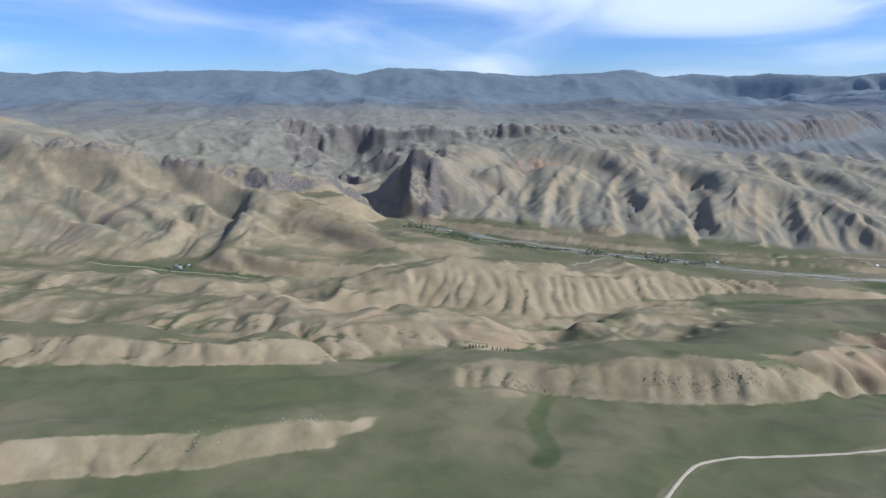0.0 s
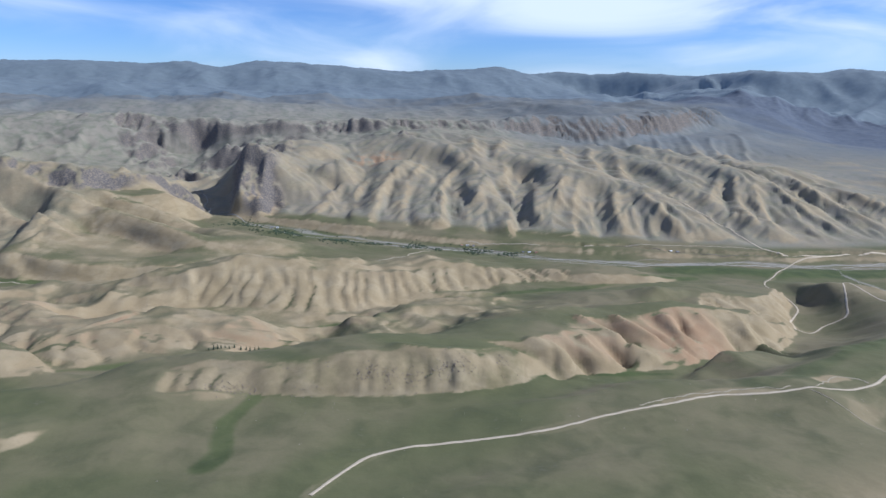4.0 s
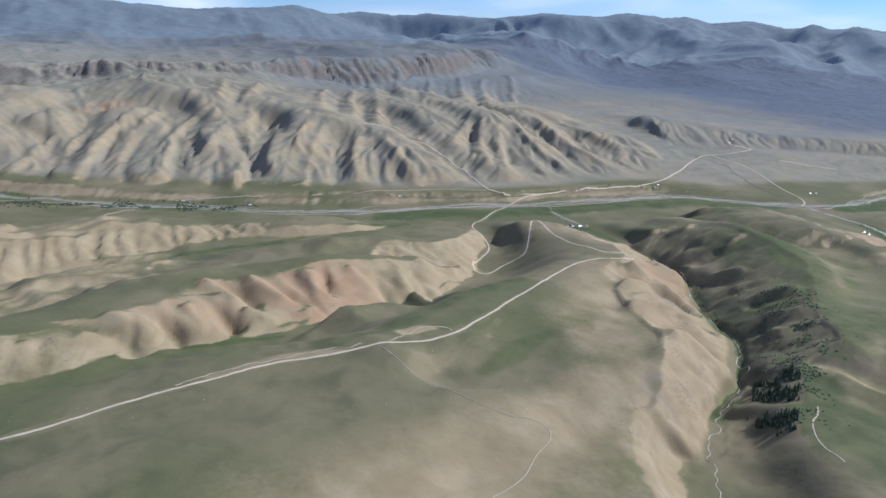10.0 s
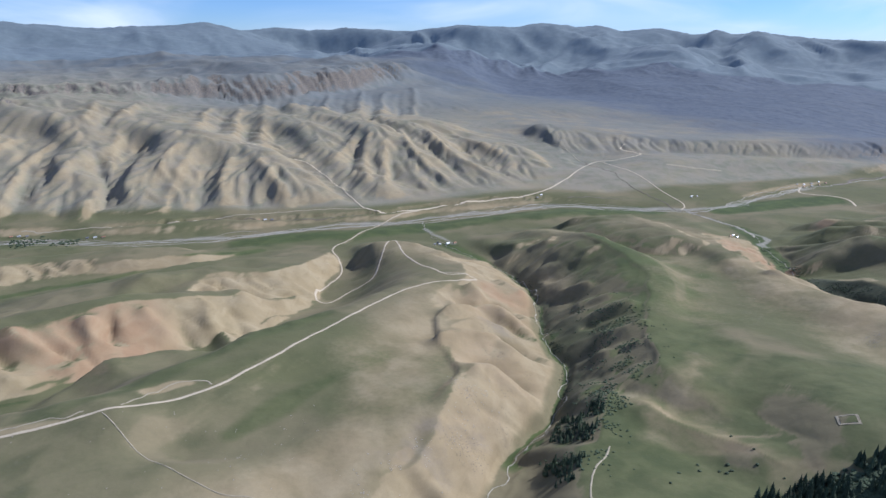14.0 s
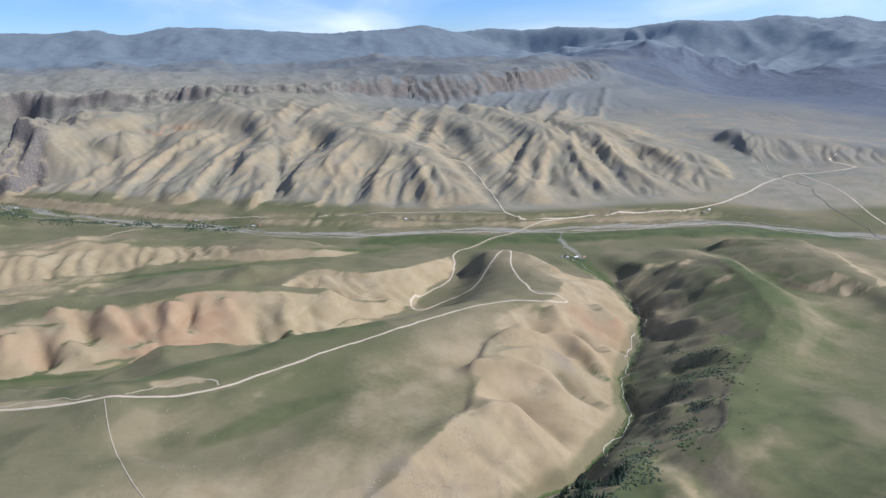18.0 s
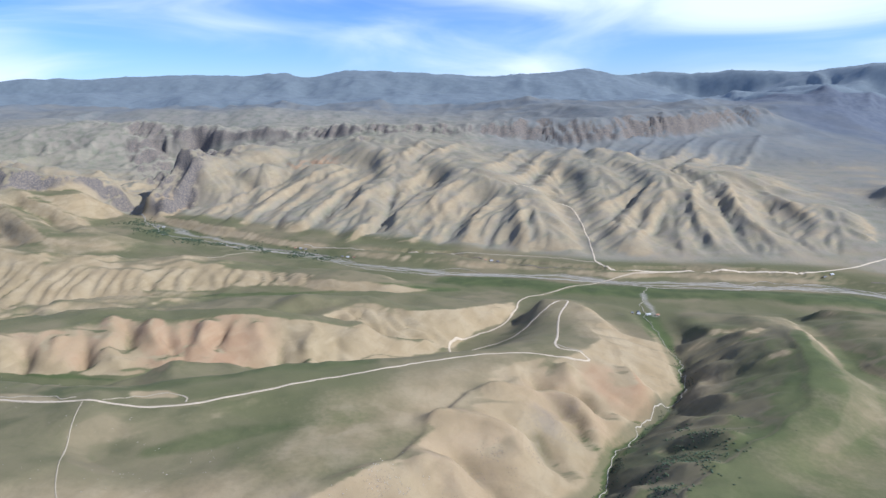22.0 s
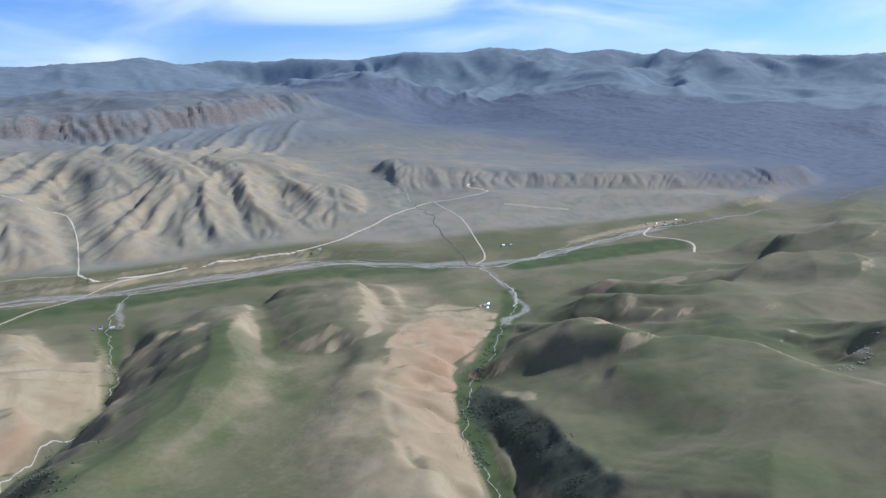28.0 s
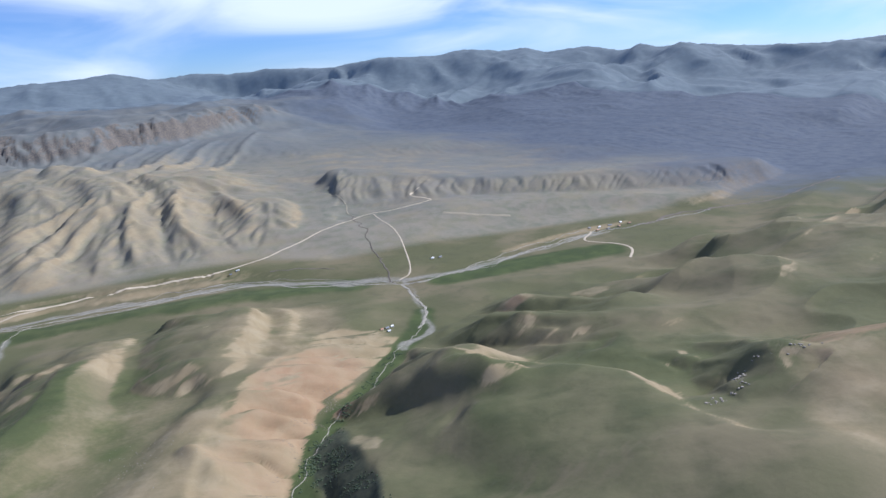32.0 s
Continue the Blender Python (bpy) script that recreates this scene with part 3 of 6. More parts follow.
# ---- fluted faces: crest, foot, side of the crest, gully spacing and depth ----
FACES = [
    (((-40, 636, 50), (0, 655, 55), (70, 668, 49), (150, 679, 41), (240, 700, 31), (310, 716, 21), (372, 692, 24)),
     ((-60, 606, 30), (0, 594, 25), (84, 568, 21), (130, 592, 20), (210, 628, 18), (288, 664, 16), (345, 668, 15), (400, 655, 14)), -1, 15, 2.6),
    (((212, 383, 68), (244, 405, 66), (276, 440, 60), (320, 452, 58), (366, 459, 58), (410, 467, 52), (445, 480, 42), (480, 499, 25)),
     ((208, 341, 60), (256, 366, 51), (318, 372, 46), (365, 400, 40), (408, 422, 30), (450, 443, 23), (490, 473, 15), (512, 492, 11)), -1, 25, 1.6),
    (((5, 362, 73), (73, 360, 75), (114, 364, 78), (169, 357, 75), (215, 385, 68)),
     ((0, 330, 68), (58, 337, 63.5), (165, 330, 62), (215, 341, 60)), -1, 13, 1.6),
    (((421, 188, 63), (450, 205, 63), (478, 214, 62), (498, 236, 65), (512, 262, 63.5), (523, 300, 58), (537, 342, 57), (562, 362, 53), (590, 390, 47), (613, 421, 46.5), (640, 470, 39), (636, 520, 33)),
     ((470, 175, 41), (520, 215, 33), (563, 241, 26), (612, 292, 23.5), (630, 335, 20.5), (665, 390, 15), (700, 442, 10), (706, 530, 8)), -1, 36, 2.5),
    (((542, 181, 52), (598, 221, 52), (624, 222, 56), (651, 263, 54), (700, 305, 52), (735, 345, 53), (762, 392, 52), (768, 440, 50), (779, 474, 45), (792, 520, 33), (800, 545, 27)),
     ((470, 175, 41), (520, 215, 33), (563, 241, 26), (612, 292, 23.5), (630, 335, 20.5), (665, 390, 15), (700, 442, 10), (706, 530, 8)), 1, 27, 1.6),
    (((805, 215, 58), (818, 260, 53), (832, 310, 48), (852, 350, 46), (886, 391, 40), (920, 440, 30), (950, 500, 16)),
     ((842, 200, 33), (855, 235, 28), (868, 274, 26), (884, 308, 24), (902, 345, 21), (936, 376, 16), (990, 422, 11), (1020, 457, 8), (1040, 520, 5)), -1, 24, 3.6),
    (((905, 120, 72), (886, 148, 64.5), (878, 174, 58), (887, 203, 51), (901, 243, 45), (900, 266, 40.5), (899, 287, 33), (905, 322, 22)),
     ((820, 120, 47), (834, 160, 38), (848, 190, 31), (855, 206, 28.5), (867, 230, 27), (872, 255, 26), (873, 277, 25.5), (886, 304, 23.5), (898, 324, 20)), 1, 30, 0.8),
    (((-420, 190, 104), (-200, 236, 92), (-117, 257, 86), (-72, 283, 79), (-52, 291, 74)),
     ((-420, 166, 88), (-200, 212, 81), (-117, 240, 76), (-50, 268, 70.5)), -1, 16, 1.6),
    (((-420, 425, 78), (-260, 418, 72), (-144, 398, 71), (-115, 413, 70), (-85, 436, 61)),
     ((-430, 390, 68), (-250, 372, 64), (-144, 377, 62), (-60, 398, 57)), -1, 26, 2.2),
    (((-214, 554, 47), (-130, 512, 56), (-87, 470, 60), (-40, 495, 58), (20, 478, 52), (55, 492, 42)),
     ((-200, 482, 46), (-150, 452, 50), (-73, 412, 53), (28, 428, 50), (76, 478, 38)), -1, 38, 4.5),
    (((1227, 1108, 58), (1340, 1010, 44), (1400, 940, 37), (1500, 872, 35), (1620, 800, 33), (1850, 740, 28)),
     ((1150, 960, 20), (1290, 905, 21), (1360, 893, 18), (1443, 841, 16), (1530, 780, 13), (1750, 690, 6)), -1, 24, 2.2),
    (((395, 522, 38), (440, 550, 40), (489, 545, 35), (530, 567, 27), (566, 616, 16)),
     ((420, 500, 33), (470, 490, 19), (525, 515, 9.5), (570, 585, 8), (590, 640, 6)), -1, 20, 3.0),
    (((862, 398, 44), (851, 417, 47), (872, 480, 41), (908, 540, 32)),
     ((829, 386, 36), (808, 428, 34), (815, 470, 31), (823, 535, 24), (830, 590, 9)), 1, 40, 0.6),
    (((1119, 276, 50), (1090, 325, 44), (1073, 360, 39), (1058, 395, 33), (1048, 430, 12)),
     ((1080, 272, 46), (1056, 305, 37), (1042, 345, 24), (1028, 395, 13), (1020, 432, 8)), 1, 40, 0.7),
    (((1150, 340, 40), (1128, 395, 31), (1114, 430, 26), (1100, 470, 5)),
     ((1122, 335, 36), (1106, 385, 20), (1088, 430, 10), (1078, 468, 4)), 1, 40, 0.6),
    (((906, 331, 20.5), (925, 328, 31), (950, 324, 43), (968, 321, 49), (982, 319, 52.5)),
     ((904, 341, 18.5), (925, 347, 18), (955, 370, 15), (988, 402, 11)), 1, 30, 1.2),
    (((1094, 152, 80), (1078, 166, 75), (1071, 185, 67), (1078, 215, 55), (1092, 240, 49)),
     ((1030, 150, 70), (1036, 170, 64), (1046, 190, 57), (1056, 218, 51), (1062, 250, 47)), 1, 26, 1.0),
    (((380, 885, 9), (501, 860, 9.5), (600, 821, 8.5), (694, 797, 8), (783, 791, 8), (875, 777, 8.5), (960, 764, 7)),
     ((372, 869, 1), (497, 843, 0.5), (590, 806, 0), (690, 782, -0.5), (783, 776, -0.5), (872, 762, -0.5), (955, 747, -1)), -1, 9, 1.5),
    (((-420, 1830, 136), (-164, 1800, 122), (0, 1760, 126), (129, 1745, 130), (230, 1700, 136), (330, 1690, 132), (467, 1698, 131), (560, 1740, 136), (704, 1800, 143), (755, 1765, 141), (850, 1775, 142), (950, 1850, 144), (1061, 1900, 146), (1200, 2050, 146), (1350, 2200, 148)),
     ((-430, 1740, 96), (-170, 1720, 84), (0, 1690, 88), (110, 1680, 98), (220, 1640, 110), (300, 1628, 112), (450, 1622, 102), (560, 1650, 88), (680, 1675, 76), (740, 1648, 72), (850, 1655, 78), (950, 1730, 80), (1080, 1790, 82), (1230, 1920, 84), (1400, 2060, 90)), -1, 30, 9.0),
]


def side_of(x, y, pts):
    sg, best = np.zeros(x.shape), np.full(x.shape, 1e18)
    for p, q in zip(pts[:-1], pts[1:]):
        dx, dy = q[0] - p[0], q[1] - p[1]
        u = np.clip(((x - p[0]) * dx + (y - p[1]) * dy) / (dx * dx + dy * dy), 0, 1)
        e = (x - p[0] - u * dx) ** 2 + (y - p[1] - u * dy) ** 2
        k = e < best
        best = np.where(k, e, best)
        sg = np.where(k, np.sign(dx * (y - p[1]) - dy * (x - p[0])), sg)
    return sg


RIM = len(FACES) - 1


def shape_faces(x, y, h):
    """Lay straight, gullied slopes between each crest and its foot; returns the height and how much of a face each place is."""
    on = np.zeros(x.shape)
    for i, (crest, foot, side, gap, depth) in enumerate(FACES):
        c, f = np.array(crest, float), np.array(foot, float)
        both = np.concatenate([c, f])
        lo, hi = both.min(0) - 4, both.max(0) + 4
        m = (x > lo[0]) & (x < hi[0]) & (y > lo[1]) & (y < hi[1])
        if not m.any():
            continue
        xx, yy = x[m], y[m]
        d1, h1, s1 = near(xx, yy, c)
        d2, h2, s2 = near(xx, yy, f)
        t1, t2 = (np.hypot(*(k[1:] - k[:-1])[:, :2].T).sum() for k in (c, f))
        inside = (side_of(xx, yy, c) == side) & (side_of(xx, yy, f) == -side)
        ends = smooth(0, 10, s1) * smooth(0, 10, t1 - s1) * smooth(0, 10, s2) * smooth(0, 10, t2 - s2)
        w = inside * ends * smooth(0, 4.5, d1) * smooth(0, 5, d2)
        t = d1 / np.maximum(d1 + d2, 1e-6)
        s1 = s1 * (1 - t) + s2 * (t1 / t2) * t
        ph = s1 / gap + 0.9 * vnoise(s1 / gap * 0.4, s1 * 0 + i * 9.1, 3) + 0.25 * vnoise(s1 / gap, t * 2.2, 5)
        lobe = np.abs(np.sin(math.pi * ph)) ** 0.65
        sub = np.abs(np.sin(math.pi * (2.6 * ph + 0.5 * vnoise(t * 3, s1 / gap, 8)))) ** 0.7
        amp = depth * (0.75 + 0.45 * vnoise(s1 / gap * 0.5 + 4.2, s1 * 0 + i, 11))
        env = smooth(0.02, 0.45, t) * (1 - smooth(0.82, 1.0, t))
        bulge = 0.10 * np.sin(math.pi * t) * (h1 - h2)
        if i == RIM:  # the plateau's edge is broken: cliffs here, grassy slopes there
            w = w * smooth(-0.55, 0.0, vnoise(s1 / 130, s1 * 0 + 3.0, 17))
        face = h1 + (h2 - h1) * t + bulge + 1.5 * env * amp * (lobe - 0.7 + 0.25 * (sub - 0.65) * smooth(0.15, 0.6, t))
        h[m] = h[m] * (1 - w) + face * w
        on[m] = np.maximum(on[m], w * smooth(0.0, 0.30, t) * (1 - smooth(0.70, 1.0, t)))
    return h, on


RELIEF, MASKS = [], []


def spur(rise, wide, *pts):
    """A spur (rise over 0) or a gully (under 0) along a line of (x, y), as wide as given to either side."""
    RELIEF.append((rise, wide, np.array([(x, y, 0) for x, y in pts], float)))


# ---- spurs and gullies ----
# mountain front
spur(5.5, 22, (349, 1290), (312, 1217), (283, 1134), (274, 1059), (270, 972))
spur(5.5, 22, (369, 1147), (338, 1065), (315, 1044), (303, 952))
spur(5.5, 22, (382, 1026), (361, 960), (351, 890))
spur(5.5, 22, (286, 1348), (251, 1239), (221, 1143), (210, 1012))
spur(5.5, 22, (237, 1306), (203, 1214), (172, 1122), (161, 1020))
spur(5.5, 22, (187, 1274), (156, 1222), (126, 1132), (131, 994))
spur(5.5, 22, (123, 1237), (93, 1177), (75, 1094), (68, 1030))
spur(5.5, 22, (433, 1279), (412, 1174), (401, 1080))
spur(5.5, 22, (487, 1213), (457, 1164), (426, 1020), (409, 975))
spur(5.5, 22, (524, 1146), (474, 1048), (443, 994), (415, 923))
spur(5.5, 22, (532, 1098), (489, 1015), (458, 945), (441, 871))
spur(5.5, 22, (580, 1078), (546, 991), (528, 928), (510, 855))
spur(5.5, 22, (603, 1023), (601, 932), (601, 876), (599, 832))
spur(-4.5, 15, (353, 1357), (379, 1236), (390, 1152), (393, 1053), (387, 962), (355, 891))
spur(-4.5, 15, (330, 1245), (299, 1152), (287, 1045), (283, 948))
spur(-4.5, 15, (366, 1084), (341, 1017), (327, 924))
spur(-4.5, 15, (272, 1232), (238, 1152), (221, 1042), (223, 945))
spur(-4.5, 15, (220, 1228), (189, 1125), (170, 1022), (166, 971))
spur(-4.5, 15, (150, 1253), (131, 1167), (119, 1055), (120, 995))
spur(-4.5, 15, (499, 1121), (461, 1032), (431, 967), (410, 906))
spur(-4.5, 15, (543, 1108), (545, 1074), (516, 991), (495, 923), (476, 863))
spur(-4.5, 15, (598, 1045), (578, 973), (560, 920), (545, 844))
spur(-4.5, 15, (612, 1001), (613, 909), (616, 857))
# upper slopes of the front
spur(5, 26, (637, 1535), (583, 1348), (538, 1161))
spur(5, 26, (694, 1507), (639, 1310), (585, 1114))
spur(5, 26, (727, 1430), (681, 1288), (624, 1072))
spur(5, 26, (499, 1517), (448, 1366), (412, 1263))
spur(5, 26, (416, 1532), (389, 1349), (363, 1281))
spur(-5, 20, (660, 1482), (612, 1334), (562, 1143))
spur(-5, 20, (707, 1434), (664, 1321), (607, 1110))
spur(-5, 20, (457, 1497), (418, 1330), (392, 1247))
# eastern end of the front
spur(5.5, 23, (854, 1189), (792, 1105), (728, 1016), (703, 994))
spur(5.5, 23, (851, 1158), (796, 1050), (750, 944), (713, 838))
spur(5.5, 23, (860, 1101), (813, 1005), (775, 928), (733, 817))
spur(5.5, 23, (928, 1204), (868, 1029), (853, 898), (863, 817))
spur(5.5, 23, (964, 1161), (926, 1009), (927, 927), (941, 847))
spur(5.5, 23, (1020, 1151), (1014, 1050), (1020, 957), (1048, 915))
spur(5.5, 23, (844, 1721), (790, 1658), (717, 1380))
spur(5.5, 23, (933, 1787), (862, 1673), (752, 1316))
spur(5.5, 23, (1010, 1795), (910, 1561), (806, 1282))
spur(5.5, 23, (1133, 1859), (991, 1545), (858, 1246))
spur(5.5, 23, (1178, 1798), (1044, 1530), (914, 1252))
spur(5.5, 23, (1324, 1921), (1165, 1584), (997, 1279))
spur(-4.5, 16, (833, 1072), (832, 1021), (804, 952), (764, 878))
spur(-4.5, 16, (884, 1129), (860, 1027), (848, 929), (834, 826))
spur(-4.5, 16, (939, 1156), (909, 1016), (898, 906), (892, 808))
spur(-4.5, 16, (832, 1132), (789, 1062), (739, 969), (711, 910))
spur(-4.5, 16, (882, 1733), (825, 1661), (734, 1341))
spur(-4.5, 16, (967, 1777), (880, 1590), (775, 1280))
spur(-4.5, 16, (1066, 1813), (949, 1549), (824, 1235))
spur(-4.5, 16, (1170, 1866), (1003, 1498), (869, 1200))
spur(-4.5, 16, (1238, 1833), (1103, 1555), (940, 1227))
# mountain left of the gorge
spur(8, 30, (-591, 1133), (-532, 1094), (-415, 1054), (-249, 915), (-170, 852))
spur(8, 30, (-405, 1117), (-345, 1083), (-225, 1000), (-109, 889), (-41, 848))
spur(8, 30, (-282, 1096), (-210, 1049), (-132, 1024), (-10, 909))
spur(8, 30, (-731, 1147), (-669, 1099), (-542, 1039), (-409, 955), (-262, 813))
spur(8, 30, (-818, 1128), (-700, 1037), (-588, 979), (-435, 859))
spur(-10, 24, (-494, 1132), (-418, 1081), (-261, 973), (-195, 924))
spur(-10, 24, (-346, 1111), (-253, 1050), (-160, 1007), (-25, 865))
spur(-10, 24, (-642, 1130), (-607, 1097), (-447, 969), (-369, 884))
spur(-10, 24, (-786, 1151), (-685, 1072), (-566, 1004), (-398, 855))
spur(-10, 24, (-534, 1124), (-477, 1096), (-352, 1021), (-205, 877))
# long red ridge
spur(4.5, 15, (346, 449), (352, 428), (361, 410))
spur(4.5, 15, (383, 455), (388, 441), (401, 426))
spur(4.5, 15, (421, 477), (424, 450), (434, 350))
spur(4.5, 15, (305, 448), (319, 420), (332, 401))
spur(4.5, 15, (451, 514), (459, 474), (464, 459))
spur(4.5, 15, (276, 443), (289, 424), (302, 400))
spur(-6, 11, (321, 442), (328, 422), (338, 401))
spur(-6, 11, (365, 457), (362, 437), (364, 414))
spur(-6, 11, (405, 455), (405, 439), (408, 423))
spur(-6, 11, (437, 488), (442, 461), (448, 364))
spur(-6, 11, (287, 445), (301, 423), (310, 402))
spur(-6, 11, (267, 419), (281, 398), (291, 375))
# front ridge
spur(4, 16, (214, 389), (235, 377), (249, 365))
spur(4, 16, (262, 407), (268, 385), (271, 369))
spur(4, 16, (294, 399), (305, 391), (311, 378))
spur(4, 16, (126, 370), (169, 354), (205, 349))
spur(-5, 11, (219, 365), (233, 366), (241, 353))
spur(-5, 11, (239, 391), (250, 380), (259, 364))
spur(-5, 11, (273, 403), (285, 385), (292, 374))
spur(-5, 11, (184, 384), (221, 370), (230, 367))
# tan slope above the creek
spur(7, 22, (516, 304), (551, 309), (567, 306), (576, 288), (586, 277))
spur(7, 22, (538, 346), (607, 361), (619, 340), (622, 309))
spur(7, 22, (656, 438), (656, 404), (679, 410))
spur(7, 22, (609, 404), (611, 386), (614, 373))
spur(7, 22, (514, 259), (541, 265), (552, 250), (551, 232))
spur(-6, 15, (546, 317), (581, 320), (588, 302), (601, 295))
spur(-6, 15, (545, 358), (583, 359), (608, 346), (612, 315))
spur(-6, 15, (585, 395), (589, 371), (592, 357))
spur(-6, 15, (618, 398), (617, 378), (634, 362))
spur(-6, 15, (514, 277), (543, 283), (561, 266), (566, 253))
# shaded bank of the creek
spur(3.5, 14, (707, 369), (696, 386), (687, 402))
spur(3.5, 14, (693, 330), (680, 349), (665, 353))
spur(3.5, 14, (689, 303), (668, 315), (651, 321))
spur(3.5, 14, (667, 277), (648, 281), (633, 294))
spur(3.5, 14, (643, 254), (631, 267), (614, 273))
spur(3.5, 14, (764, 431), (740, 421), (729, 423))
spur(3.5, 14, (777, 510), (752, 499), (740, 515))
spur(-3.5, 13, (698, 354), (687, 371), (682, 391))
spur(-3.5, 13, (675, 292), (659, 311), (644, 316))
spur(-3.5, 13, (664, 266), (640, 262), (623, 275))
spur(-3.5, 13, (632, 243), (611, 241), (593, 248))
spur(-3.5, 13, (605, 212), (596, 220), (584, 239))
spur(-3.5, 13, (755, 446), (735, 445), (723, 469))
# grassy spur above the wood
spur(4, 22, (592, 216), (587, 188), (590, 158), (597, 124))
spur(-3, 25, (611, 195), (622, 168), (616, 123))
# red slope
spur(4, 15, (855, 354), (883, 354), (904, 349))
spur(4, 15, (824, 308), (833, 280), (840, 253))
spur(-3.5, 10, (852, 321), (872, 324), (884, 315))
spur(-3.5, 10, (812, 260), (817, 242), (814, 212))
# hills of the east
spur(5, 26, (1069, 378), (1064, 353), (1067, 315))
spur(5, 26, (971, 321), (983, 302), (976, 250))
spur(5, 26, (1099, 248), (1100, 207), (1061, 151))
spur(-4, 20, (959, 289), (1017, 302), (1056, 305))
spur(-4, 20, (1013, 188), (1058, 188), (1065, 170))
spur(-4, 20, (1053, 380), (1069, 340), (1078, 315))


def carve(x, y, h):
    """Raise the spurs and cut the gullies; returns the height, and how much of a gully and of a spur each place is."""
    cut, top = np.zeros(x.shape), np.zeros(x.shape)
    for rise, wide, pts in RELIEF:
        lo, hi = pts.min(0) - wide, pts.max(0) + wide
        m = (x > lo[0]) & (x < hi[0]) & (y > lo[1]) & (y < hi[1])
        if not m.any():
            continue
        d, _, s = near(x[m], y[m], pts)
        total = np.hypot(*(pts[1:] - pts[:-1])[:, :2].T).sum()
        u = s / total
        ends = smooth(0, 0.22 if rise > 0 else 0.6, u) * smooth(0, 0.25, 1 - u)
        w = wide * (0.55 + 0.6 * u)
        t = np.clip(1 - d / w, 0, 1)
        h[m] += rise * ends * (t * t * (2 - t) if rise > 0 else t * (0.4 + 0.6 * t))
        mask = top if rise > 0 else cut
        mask[m] = np.maximum(mask[m], ends * t)
    return h, cut, top


def ridged(x, y, octaves=4, seed=0):
    out, amp, tot = 0, 1.0, 0
    for o in range(octaves):
        out = out + amp * (1 - 2 * np.abs(vnoise(x * 2 ** o + 5.1 * o, y * 2 ** o + 1.7 * o, seed + o)))
        tot += amp
        amp *= 0.5
    return out / tot


def front_mask(x, y):
    """The eroded mountain front north of the river."""
    foot = np.interp(x, [-700, -60, 150, 400, 700, 980, 1060, 1150], [1100, 1120, 1015, 905, 815, 800, 850, 1100])
    top = np.interp(x, [-700, 0, 400, 900, 1200], [1700, 1700, 1650, 1560, 1400])
    return smooth(0, 60, y - foot) * (1 - smooth(-100, 150, y - top)) * smooth(-260, -120, x) * (1 - smooth(1060, 1180, x))


def hummock(x, y):
    """Dry, hummocky land north of the high pasture."""
    return (1 - smooth(200, 380, x + 0.25 * (y - 600))) * smooth(425, 480, y) * (1 - smooth(745, 800, y))


def crag_mask(x, y):
    """Rocky ground: the edge of the plateau, the gorge and the broken rims."""
    m = np.zeros(x.shape)
    for pts, wide in (
        (((-600, 1830), (-160, 1770), (130, 1720), (330, 1665), (467, 1670), (560, 1705), (704, 1750), (755, 1715), (850, 1725), (950, 1800), (1061, 1855), (1200, 2000), (1380, 2140)), 75),
        (((-10, 1140), (-40, 1215), (-45, 1306), (0, 1380)), 62),
        (((184, 1553), (265, 1493)), 40),
        (((-700, 1170), (-408, 1150), (-288, 1097), (-190, 1210), (-140, 1195)), 42),
        (((-350, 1700), (-220, 1500), (-100, 1640), (60, 1620)), 80),
    ):
        d, _, _ = near(x, y, np.array([(a, b, 0) for a, b in pts], float))
        m = np.maximum(m, 1 - smooth(wide * 0.35, wide, d))
    return m


# downhill directions of the lines' surface, on a coarse net
FX, FY = np.arange(-1700, 2400, 10.0), np.arange(10, 2150, 10.0)
NX, NY = np.meshgrid(FX, FY)
FB = base_height(NX, NY)
for _ in range(2):
    FB[1:-1, 1:-1] = (FB[1:-1, 1:-1] * 2 + FB[:-2, 1:-1] + FB[2:, 1:-1] + FB[1:-1, :-2] + FB[1:-1, 2:]) / 6
NGY, NGX = np.gradient(FB, 10.0)
NS = np.hypot(NGX, NGY)
NU, NV = -NGX / np.maximum(NS, 0.01), -NGY / np.maximum(NS, 0.01)


def flow(x, y):
    """Downhill direction and steepness at a place."""
    u = np.clip((x - FX[0]) / 10.0, 0, len(FX) - 1.001)
    v = np.clip((y - FY[0]) / 10.0, 0, len(FY) - 1.001)
    i, j = u.astype(int), v.astype(int)
    f, g = u - i, v - j
    w = ((1 - f) * (1 - g), f * (1 - g), (1 - f) * g, f * g)
    q = ((j, i), (j, i + 1), (j + 1, i), (j + 1, i + 1))
    return tuple(sum(k * a[t] for k, t in zip(w, q)) for a in (NU, NV, NS))


def combed(x, y, grain, reach, seed, where):
    """Noise drawn out along the fall of the land, as water does it; about -1 to 1."""
    out = np.zeros(x.shape)
    m = (where > 0.01) & (y < 2150)
    xx, yy = x[m], y[m]
    acc, tot, n = vnoise(xx / grain, yy / grain, seed), 1.0, 5
    for way in (1.0, -1.0):
        px, py = xx, yy
        for k in range(n):
            u, v, _ = flow(px, py)
            px, py = px + way * u * reach / n, py + way * v * reach / n
            w = 1 - 0.6 * (k + 1) / n
            acc = acc + w * vnoise(px / grain, py / grain, seed)
            tot += w
    out[m] = acc / tot * 2.3
    return out


